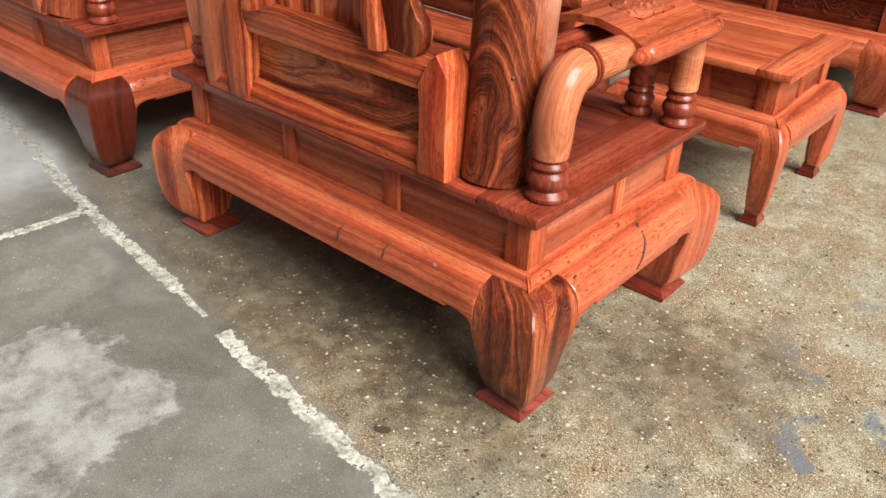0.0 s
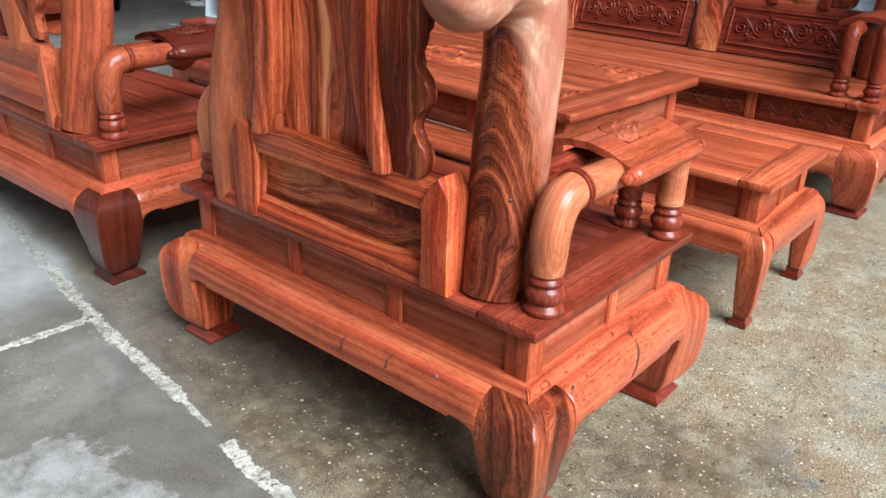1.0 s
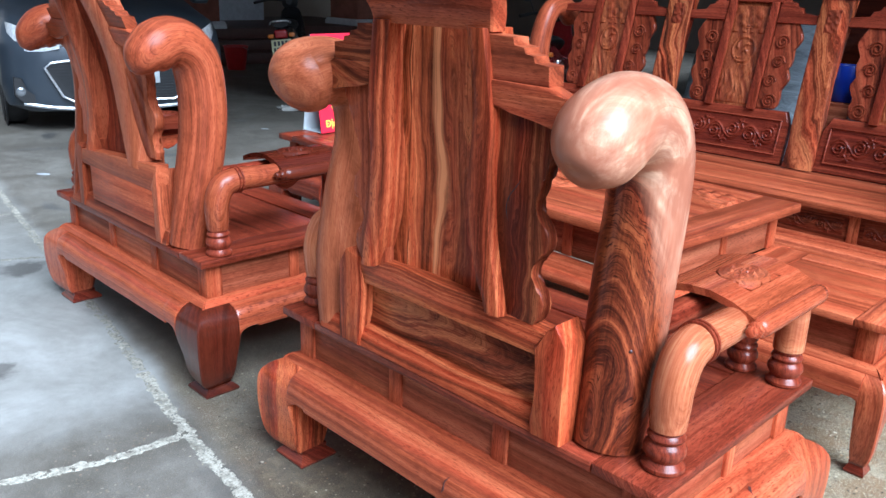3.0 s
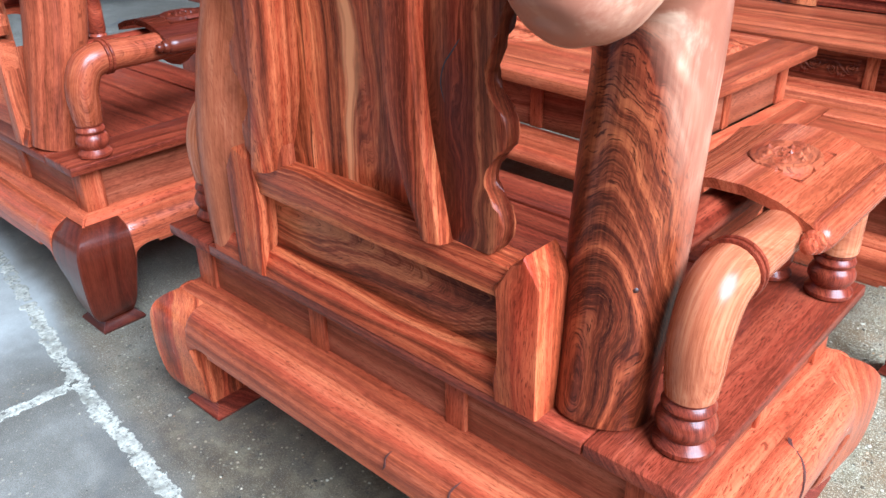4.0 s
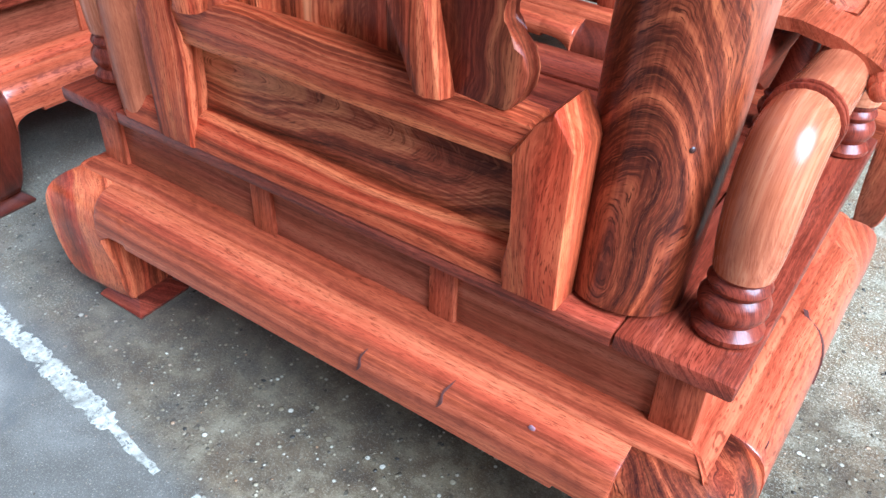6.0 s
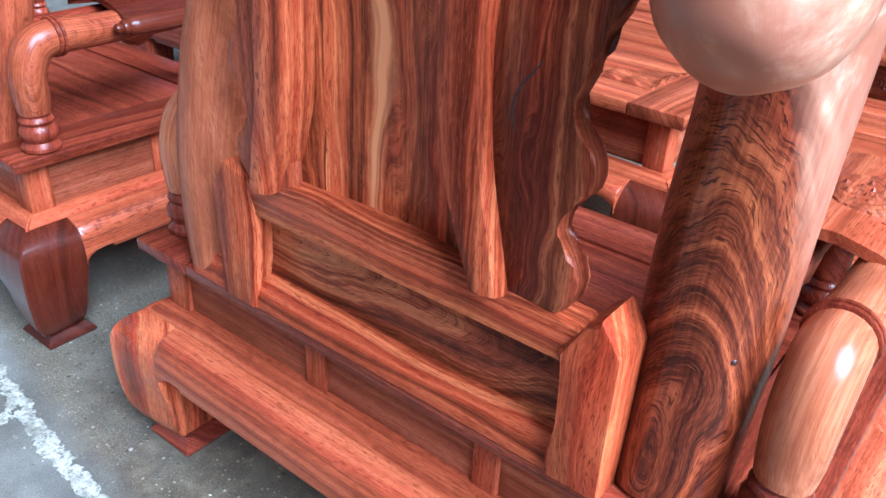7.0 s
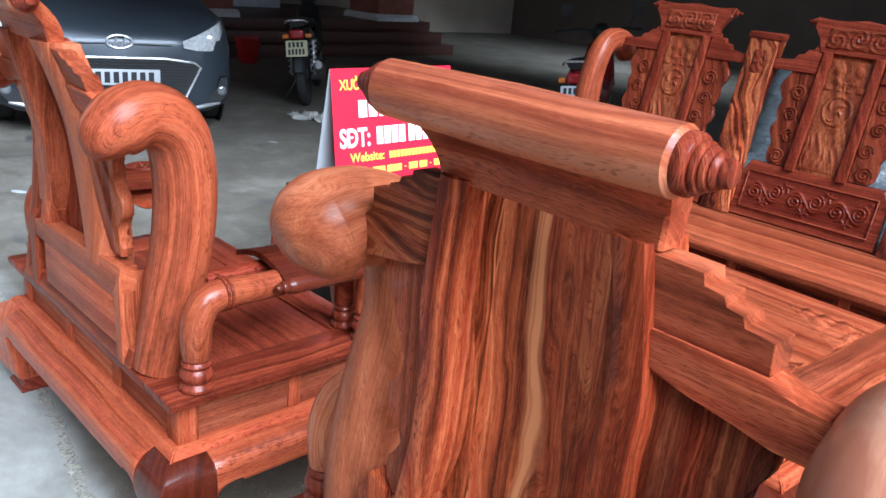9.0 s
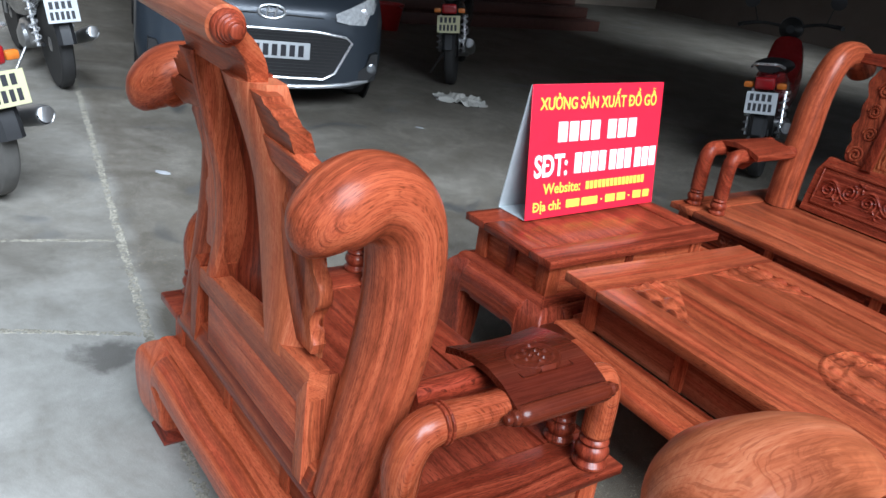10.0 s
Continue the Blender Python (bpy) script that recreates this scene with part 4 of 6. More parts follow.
    # splat: panel between two curved stiles
    inner = [(-0.376, 0.630), (-0.402, 0.70), (-0.422, 0.78), (-0.426, 0.88), (-0.418, 0.96), (-0.422, 1.05), (-0.434, 1.13)]
    outer = [(-0.334, 0.630), (-0.349, 0.70), (-0.364, 0.78), (-0.370, 0.88), (-0.365, 0.96), (-0.376, 1.05), (-0.388, 1.13)]
    for X, nm in ((I, "right_splat_stile"), (M, "left_splat_stile")):
        secs = []
        for (xi, z), (xo, _) in zip(spline(inner, 4), spline(outer, 4)):
            xi -= 0.040 if flush and X is I else 0.0
            fl = 0.026 if flush else 0.0
            secs.append([(X(xi), -0.012, z), (X(xi + 0.006), -0.019, z), (X((xi + xo) / 2), -0.023, z), (X(xo - 0.005), -0.018, z), (X(xo + fl * 0.25), -0.008, z), (X(xo + fl), 0.004 + fl * 0.4, z), (X(xo + fl), 0.052, z), (X(xi), 0.052, z)])
        bm = BM(); loft(bm, secs); bend(bm, back_lean); part(nm, bm, wood(stiles[0] if X is I else stiles[1], "z", 6, 7, dark_streaks=0.5), ch)
    for f0, f1, tn in boards:
        secs = []
        for z in np.linspace(0.628, 1.135, 18):
            w_ = 0.150 - 0.03 * max(0, (z - 0.78)) / 0.35
            fs = [f0 + (f1 - f0) * i / 5 for i in range(6)]
            row = [(XC - w_ + 2 * w_ * f, 0.034 + 0.005 * math.cos(2 * math.pi * (f - 0.5)), z) for f in fs]
            row += [(XC - w_ + 2 * w_ * f, 0.050, z) for f in reversed(fs)]
            secs.append(row)
        bm = BM(); loft(bm, secs); bend(bm, back_lean); part("splat_board", bm, wood(tn, "z", 4, 7, 0.30, 0.6, along=1.1, heart=(-0.545, 0.016) if f0 < 0.5 < f1 and not flush else None), ch)
    # side brackets under the shoulder rails, stepped crests on them
    for X, side in ((I, "right"), (M, "left")):
        tone = (back[1] if flush else "walnut") if side == "right" else left_tone
        edge = spline([(-0.242, 0.975), (-0.245, 0.945), (-0.266, 0.908), (-0.270, 0.885), (-0.280, 0.862), (-0.287, 0.842), (-0.274, 0.824), (-0.256, 0.805), (-0.252, 0.783), (-0.262, 0.762), (-0.284, 0.744), (-0.289, 0.716), (-0.268, 0.698), (-0.255, 0.672), (-0.264, 0.642), (-0.280, 0.628)], 3)
        if near_left and side == "left":
            edge = [(x - 0.040, z) for x, z in edge]
        foot = 0.628
        if flush:
            foot = 0.668
            edge = [q for q in edge if q[1] > 0.69] + [(-0.270, foot)]
        pts = [(-0.392, foot), (-0.392, 1.008), (-0.32, 1.002), (-0.270, 0.988)] + edge
        bm = BM(); prism(bm, [(X(x), z) for x, z in pts], "y", 0.002, 0.030, 0.005, 2); bend(bm, back_lean); bracket = part("side_bracket", bm, wood(tone, "z", 7, 6), ch)
        if splits and side == "right":
            shake = [(-0.316, 0.016, 0.884, 0.0008), (-0.328, 0.016, 0.868, 0.0013), (-0.340, 0.016, 0.852, 0.0012), (-0.346, 0.016, 0.828, 0.0014), (-0.338, 0.016, 0.800, 0.0008)]
            bm = BM(); tube(bm, [(x, 0.002 + lean(z) - 0.0004, z, r) for x, _, z, r in spline(shake, 4)], 8); part("shake", bm, plain("dark_shake", (0.018, 0.012, 0.012), 0.7), bracket, "dark curved shake in the wood")
        tip = 0.0 if side == "right" else -0.040
        rail = [(-0.395, 1.008), (-0.33, 1.003), (-0.28, 0.990), (-0.24, 0.982), (-0.19 + tip, 0.980), (-0.15 + tip, 0.986), (-0.150 + tip, 1.028), (-0.20 + tip * 0.6, 1.026), (-0.228, 1.034), (-0.258, 1.047), (-0.395, 1.049)]
        bm = BM(); prism(bm, [(X(x), z) for x, z in rail], "y", -0.012, 0.028, 0.006, 2); bend(bm, back_lean); part("shoulder_rail", bm, wood("orange" if side == "right" else back[1], "x", 6, 6), ch)
        st = [(-0.402, 1.047), (-0.402, 1.121), (-0.334, 1.119), (-0.333, 1.106), (-0.311, 1.104), (-0.309, 1.094), (-0.291, 1.092), (-0.289, 1.081), (-0.259, 1.079), (-0.258, 1.047)]
        bm = BM(); prism(bm, [(X(x), z) for x, z in st], "y", -0.008, 0.030, 0.0008, 1); bend(bm, back_lean); part("step_crest", bm, wood("sienna" if side == "right" else back[1], "x", 6, 6), ch)
    # head: a board that sweeps back into the scroll
    secs = []
    for f in range(13):
        t = f / 12
        z = 1.124 + 0.094 * t
        y = set_back - 0.030 - 0.068 * t ** 1.9
        hw = 0.152 + 0.030 * t ** 1.5
        th = 0.032 + 0.014 * t
        secs.append([(XC - hw, y + 0.004, z), (XC - hw + 0.004, y, z), (XC + hw - 0.004, y, z), (XC + hw, y + 0.004, z), (XC + hw, y + th, z), (XC - hw, y + th, z)])
    bm = BM(); loft(bm, secs); part("head_board", bm, wood("orange", "x", 6, 6, dark_streaks=0.3), ch)
    yr, zr = set_back - 0.084, 1.223
    bm = BM(); lathe(bm, [(0.026, -0.192), (0.032, -0.186), (0.034, 0.0), (0.032, 0.186), (0.026, 0.192)], (XC, yr, zr), 40, "x"); roll = part("head_roll", bm, wood("peach", "x", 5, 8, 0.30, 0.3, gloss=0.35), ch)
    for s in (1, -1):
        bm = BM(); lathe(bm, [(0.0264, 0.186), (0.0276, 0.19), (0.0276, 0.199), (0.0248, 0.203), (0.0216, 0.2037), (0.0228, 0.2066), (0.022, 0.2095), (0.0188, 0.2109), (0.0196, 0.2131), (0.0184, 0.2167), (0.0156, 0.2181), (0.0164, 0.2203), (0.0148, 0.2239), (0.0124, 0.2253), (0.013, 0.2282), (0.0112, 0.2332), (0.0088, 0.2347)], (XC, yr, zr), 28, "x", s); part("roll_finial", bm, wood("red", "z", 6, 6, gloss=0.2), roll)
    for X, mt, line in ((I, trunk_mats[0], logs[0]), (M, trunk_mats[1], logs[1])):
        bm = BM(); tube(bm, spline(line, 7), 36, True, 0.035, 1.0 if X is I else 4.0); trunk = part("arm_trunk", bm, mt, ch, "thick curled log post ending in a rounded knob", smooth=60)
        if splits and X is I:
            bm = BM(); tube(bm, [(-0.1130, 0.0584, 0.620, 0.0042), (-0.1098, 0.0548, 0.620, 0.0040), (-0.1088, 0.0536, 0.620, 0.0026), (-0.1084, 0.0532, 0.620, 0.0008)], 12); part("knot", bm, plain("dark_knot", (0.040, 0.012, 0.007), 0.4), trunk, "small dark knot in the log")
        arm(ch, X, H, tray_tone=tray_tone, rail_tone=arm_tone, span=(0.275, 0.055) if flush else (0.285, 0.012))
    return ch


SAP_R = wood("burl", "z", 5, 4.5, 0.30, 0.3, sap=(11.8, 7.7, 4.0, -1.33), along=1.3, pith=(-0.005, -0.055, 0.07, 0.30), gloss=0.35)
SAP_L = wood("blush", "z", 5, 4.5, 0.32, 0.3, along=0.9, pith=(0.03, -0.02, 0.74, 0.12), gloss=0.2)
PLAIN_T = wood("sienna", "z", 5, 5, 0.30, 0.35, along=0.7, pith=(0.085, 0.04, 0.0, 0.0), gloss=0.2)
armchair((0, 0, 0), "pair of armchairs", (SAP_R, SAP_L), "orange", ("burl", "orange", "streak", "orange"), "varnished red rosewood armchair with dark swirled log posts and pale knobs", "orange", (LOG_DARK, LOG_BLUSH), splits=True, near_left=True, arm_tone="tan")
armchair((-1.476, 0.003, 0), "pair of armchairs", (PLAIN_T, PLAIN_T), "dark", ("dark", "orange", "orange", "orange"), "varnished orange rosewood armchair with curled log posts and dark arm trays", "orange", (LOG_SWAN, [(-1.065 - x, y, z, r) for x, y, z, r in LOG_SWAN]), ("sienna", "sienna"), flush=True, stiles=("peach", "sienna"), arm_tone="sienna", boards=((0.0, 1.0, "red"),))


# ---- tables and stool ----
def carved_corner(u, v):
    r = math.hypot(u, v)
    if u + v > 1.0:
        return -0.004
    s = math.sin(16 * r + 4 * math.atan2(v + 0.01, u + 0.01)) * math.cos(13 * u) * math.cos(11 * v)
    return 0.001 + 0.013 * max(0, s) ** 0.5 * min(1, 6 * (1.0 - u - v))


def carved_disc(u, v):
    x, y = 2 * u - 1, 2 * v - 1
    r, a = math.hypot(x, y), math.atan2(y, x)
    if r > 0.97:
        return -0.004
    h = 0.0008
    for rr, w_ in ((0.90, 0.05), (0.60, 0.05)):
        h += 0.007 * max(0, 1 - abs(r - rr) / w_)
    if 0.64 < r < 0.86:
        h += 0.008 * max(0, math.sin(14 * a) * math.cos((r - 0.75) * 22)) ** 0.6
    if r < 0.55:
        h += 0.008 * max(0, math.sin(9 * r + 3 * a)) * max(0.0, math.cos(4 * a - 8 * r) + 0.5)
    return h


def coffee_table():
    L, Wd, H = 1.58, 0.765, 0.52
    tb = thing("coffee_table", "long rosewood coffee table with carved corners and medallion", "coffee table", (-1.305, 1.36, 0), -3.0)
    x0, x1, y0, y1 = -L / 2, L / 2, -Wd / 2, Wd / 2
    base(tb, x0, x1, y0, y1, H, nx=(0.25, 0.5, 0.75), ny=(0.5,), slab=0.030, frieze=0.125, apron=0.045, leg_w=0.105, bulge=0.06, inset=0.05, board=0.135, leg_tone="dark", slab_tone="sienna", panel_tone="brown")
    ix, iy = L / 2 - 0.14, Wd / 2 - 0.112
    for sx in (1, -1):
        for sy in (1, -1):
            bm = BM(); relief(bm, (sx * ix, sy * iy, H - 0.0045), (-sx * 0.24, 0, 0), (0, -sy * 0.20, 0), (0, 0, 1), carved_corner, 40, 34, 0.004)
            part("corner_carving", bm, wood("sienna", "x", 5, 5, 0.28, gloss=0.4), tb)
    bm = BM(); relief(bm, (-0.19, -0.19, H - 0.0045), (0.38, 0, 0), (0, 0.38, 0), (0, 0, 1), carved_disc, 72, 72, 0.004)
    part("medallion", bm, wood("sienna", "x", 5, 5, 0.28, gloss=0.4), tb)


def stool():
    st = thing("stool", "low orange rosewood stool with slender scroll legs", "stool", (0, 0, 0))
    base(st, -0.46, 0.020, 1.045, 1.500, 0.42, nx=(0.5,), ny=(0.5,), slab=0.022, frieze=0.10, apron=0.075, leg_w=0.042, bulge=0.026, inset=0.035, board=0.09, leg_tone="orange", slab_tone="orange", panel_tone="brown")


def side_table():
    st = thing("side_table", "dark red rosewood side table under a folding sign", "side table", (0, 0, 0))
    base(st, -2.597, -2.172, 1.015, 1.80, 0.52, nx=(0.5,), ny=(0.5,), slab=0.026, frieze=0.11, apron=0.10, leg_w=0.075, bulge=0.040, inset=0.035, board=0.10, leg_tone="red", slab_tone="red", tone="red", panel_tone="orange")


coffee_table()
stool()
side_table()


# ---- long bench ----
def bench():
    H = 0.42
    x0, x1, y0, y1 = -2.68, -0.005, 2.17, 2.87
    bn = thing("long_bench", "long carved rosewood bench with three carved splats", "bench", (0, 0, 0))
    base(bn, x0, x1, y0, y1, H, nx=(0.17, 0.335, 0.5, 0.665, 0.83), ny=(0.5,), slab=0.026, frieze=0.115, apron=0.12, leg_w=0.10, bulge=0.05, inset=0.03, board=0.12, leg_tone="orange", slab_tone="sienna", panel_tone="carve", carved_front="back")
    yb = 2.74
    ln = lambda z: 0.26 * (z - 0.42)
    centres = (-2.127, -1.343, -0.559)
    for c in centres:
        bm = BM(); prism(bm, [(c - 0.315, 0.42), (c - 0.315, 0.60), (c - 0.285, 0.66), (c + 0.285, 0.66), (c + 0.315, 0.60), (c + 0.315, 0.42)], "y", yb, yb + 0.035, 0.004); bend(bm, ln); rail = part("lower_rail", bm, wood("red", "x", 6, 6), bn)
        bm = BM(); relief(bm, (c - 0.27, yb - 0.001 + 0.26 * 0.055, 0.475), (0.54, 0, 0), (0, 0.26 * 0.135, 0.135), (0, -1, 0.26), vine(4.0, 3, 0.009), 132, 34, 0.004); part("rail_carving", bm, wood("maroon", "x", 5, 6, 0.28), rail)
        bm = BM()
        for zz in ((0.462, 0.468), (0.617, 0.623)):
            box(bm, c - 0.28, c + 0.28, yb - 0.008, yb + 0.01, zz[0], zz[1], 0.002, 1)
        for xx in (c - 0.28, c + 0.274):
            box(bm, xx, xx + 0.006, yb - 0.008, yb + 0.01, 0.468, 0.617, 0.002, 1)
        bend(bm, ln); part("rail_bead", bm, wood("red", "x", 6, 6), rail)
        # splat
        bm = BM(); prism(bm, [(c - 0.125, 0.655), (c - 0.115, 1.15), (c + 0.115, 1.15), (c + 0.125, 0.655)], "y", yb + 0.004, yb + 0.030, 0.002); bend(bm, ln); sp = part("splat", bm, wood("ochre", "z", 6, 6), bn)
        for s in (1, -1):
            bm = BM(); prism(bm, [(c + s * 0.090, 0.655), (c + s * 0.088, 1.15), (c + s * 0.125, 1.15), (c + s * 0.130, 0.655)], "y", yb - 0.016, yb + 0.024, 0.006, 2); bend(bm, ln); part("splat_stile", bm, wood("red", "z", 6, 6), sp)

        def splat_carve(u, v):
            x, y = (u - 0.5) * 0.17, (v - 0.55) * 0.44
            r, a = math.hypot(x, y), math.atan2(y, x)
            h = 0.0006
            if r < 0.062:
                h += 0.006 * max(0, 1 - abs(r - 0.055) / 0.008) + (0.006 * max(0, math.sin(170 * r + 3 * a)) * max(0, math.cos(4 * a + 60 * r) + 0.4) if r < 0.046 else 0)
            elif v < 0.40:
                h += 0.0055 * max(0, math.sin(150 * x + 2.4 * math.sin(46 * y + 25 * x)) * math.cos(31 * y + 70 * x + 1.5 * math.sin(90 * x))) ** 0.6
            elif v > 0.72:
                h += 0.006 * max(0, math.cos(5 * math.atan2(y - 0.10, x) + 1.57) * math.cos(math.hypot(x, y - 0.10) * 90)) ** 0.5
            return h * min(1, 12 * min(u, 1 - u), 14 * min(v, 1 - v))
        bm = BM(); relief(bm, (c - 0.086, yb + 0.002 + 0.26 * 0.25, 0.67), (0.172, 0, 0), (0, 0.26 * 0.46, 0.46), (0, -1, 0.26), splat_carve, 40, 96, 0.003); part("splat_carving", bm, wood("ochre", "z", 6, 6, 0.26, gloss=0.3), sp)
        # crest over the splat
        cr = [(c - 0.145, 1.145), (c - 0.155, 1.20), (c - 0.20, 1.245), (c - 0.195, 1.285), (c - 0.10, 1.275), (c, 1.29), (c + 0.10, 1.275), (c + 0.195, 1.285), (c + 0.20, 1.245), (c + 0.155, 1.20), (c + 0.145, 1.145)]
        bm = BM(); prism(bm, cr, "y", yb - 0.010, yb + 0.030, 0.004); bend(bm, ln); crest = part("crest", bm, wood("red", "x", 6, 6), bn)
        bm = BM(); relief(bm, (c - 0.13, yb - 0.011 + 0.26 * 0.745, 1.165), (0.26, 0, 0), (0, 0.26 * 0.09, 0.09), (0, -1, 0.26), scrolls(2.8, 1.0, 8, 0.008), 50, 18, 0.004); part("crest_carving", bm, wood("carve", "x", 5, 6), crest)
        for s in (1, -1):
            bm = BM(); lathe(bm, [(0.022, 0.19), (0.022, 0.20), (0.015, 0.205), (0.015, 0.215), (0.008, 0.22), (0.006, 0.235)], (c, yb + ln(1.265) + 0.01, 1.265), 16, "x", s); part("crest_finial", bm, wood("red", "x", 6, 6), crest)
            # scroll bracket beside the splat
            e = edge_wave((c + s * 0.245, 1.03), (c + s * 0.215, 0.665), 4, (0.020 if s < 0 else -0.020) * -1, 0.5)
            pts = [(c + s * 0.130, 0.660), (c + s * 0.128, 1.06), (c + s * 0.235, 1.06)] + e
            bm = BM(); prism(bm, pts, "y", yb + 0.002, yb + 0.026, 0.004); bend(bm, ln); br = part("scroll_bracket", bm, wood("carve", "z", 6, 6), bn)
            bm = BM()
            for zc, rr, dx in ((0.70, 0.034, 0.185), (0.79, 0.030, 0.165), (0.88, 0.030, 0.185), (0.97, 0.034, 0.180)):
                sp_ = []
                for i in range(26):
                    a = i / 25 * 4.2 * math.pi
                    q = rr * (1 - 0.8 * i / 25)
                    sp_.append((c + s * (dx + q * math.cos(a)), yb + 0.001 + ln(zc + q * math.sin(a)), zc + q * math.sin(a), 0.0052))
                tube(bm, sp_, 6)
            part("scroll_carving", bm, wood("carve", "z", 6, 6), br)
            # stepped shoulder rail
            st = [(c + s * 0.13, 1.055), (c + s * 0.13, 1.17), (c + s * 0.165, 1.17), (c + s * 0.168, 1.15), (c + s * 0.20, 1.148), (c + s * 0.202, 1.128), (c + s * 0.235, 1.126), (c + s * 0.24, 1.10), (c + s * 0.35, 1.095), (c + s * 0.35, 1.055)]
            bm = BM(); prism(bm, st, "y", yb - 0.006, yb + 0.026, 0.004); bend(bm, ln); part("shoulder_rail", bm, wood("red", "x", 6, 6), bn)
    # leaning posts between the splats
    for c in (-1.735, -0.951):
        secs = []
        for z, dx, hw in ((0.42, 0.010, 0.070), (0.52, 0.010, 0.068), (0.66, 0.002, 0.066), (0.82, -0.004, 0.064), (0.95, -0.002, 0.066), (1.08, 0.0, 0.070), (1.17, 0.0, 0.072)):
            secs.append([(c + dx - hw, yb - 0.012, z), (c + dx - hw * 0.85, yb - 0.020, z), (c + dx + hw * 0.85, yb - 0.020, z), (c + dx + hw, yb - 0.012, z), (c + dx + hw, yb + 0.036, z), (c + dx - hw, yb + 0.036, z)])
        bm = BM(); loft(bm, secs); bend(bm, ln); po = part("back_post", bm, wood("figure", "z", 6, 6, 0.28), bn)
        bm = BM(); relief(bm, (c - 0.035, yb - 0.019 + 0.26 * 0.60, 1.02), (0.07, 0, 0), (0, 0.26 * 0.11, 0.11), (0, -1, 0.26), scrolls(0.7, 2.5, 2, 0.006), 16, 24, 0.004); part("post_carving", bm, wood("carve", "z", 6, 6), po)
        bm = BM(); box(bm, c - 0.080, c + 0.080, yb - 0.026, yb + 0.040, 1.17, 1.20, 0.008); bend(bm, ln); part("post_cap", bm, wood("red", "x", 6, 6), po)
    # log posts and armrests at both ends
    for X in (lambda x: x + 0.0, lambda x: 2 * -1.343 - x):
        pts = [(X(-0.175), 2.70, 0.419, 0.064), (X(-0.178), 2.705, 0.56, 0.063), (X(-0.175), 2.725, 0.72, 0.062), (X(-0.170), 2.75, 0.88, 0.060), (X(-0.170), 2.79, 1.00, 0.058), (X(-0.172), 2.845, 1.065, 0.056), (X(-0.175), 2.92, 1.075, 0.056), (X(-0.175), 2.98, 1.05, 0.062), (X(-0.175), 3.025, 1.01, 0.060), (X(-0.175), 3.045, 0.985, 0.03)]
        bm = BM(); tube(bm, spline(pts, 6), 24, True, 0.05, 2.0); part("arm_trunk", bm, PLAIN_T, bn, smooth=60)
        for x_, r in ((-0.062, 0.031), (-0.180, 0.029)):
            yf = 2.25
            pts = [(X(x_), 2.68, 0.658, r), (X(x_), 2.45, 0.660, r), (X(x_), yf + 0.05, 0.660, r), (X(x_), yf + 0.012, 0.645, r), (X(x_), yf, 0.60, r), (X(x_), yf, 0.49, r)]
            bm = BM(); tube(bm, spline(pts, 6), 18); part("arm_rail", bm, wood("red", "y", 5, 6), bn)
            bm = BM(); turned(bm, (X(x_), yf, 0.42), 0.92); part("post_base", bm, wood("red", "z", 5, 6), bn)
        prof = [(-0.250, 0.680), (-0.20, 0.698), (-0.14, 0.706), (-0.08, 0.698), (-0.03, 0.680), (0.000, 0.660)]
        secs = []
        for j in range(9):
            v = j / 8
            y = 2.32 + 0.26 * v
            secs.append([(X(x), y, z) for x, z in prof] + [(X(x), y, z - 0.020) for x, z in reversed(prof)])
        bm = BM(); loft(bm, secs); part("arm_tray", bm, wood("red", "y", 5, 6), bn)
        pr = [(2.33, 0.64), (2.37, 0.615), (2.41, 0.585), (2.45, 0.575), (2.49, 0.585), (2.53, 0.615), (2.57, 0.64), (2.57, 0.655), (2.33, 0.655)]
        xa, xb = sorted((X(-0.115), X(-0.097)))
        bm = BM(); prism(bm, pr, "x", xa, xb, 0.003); part("arm_bracket", bm, wood("red", "y", 5, 6), bn)


bench()


# ---- joints in the yard ----
JOINTS = {}
COLS = 10


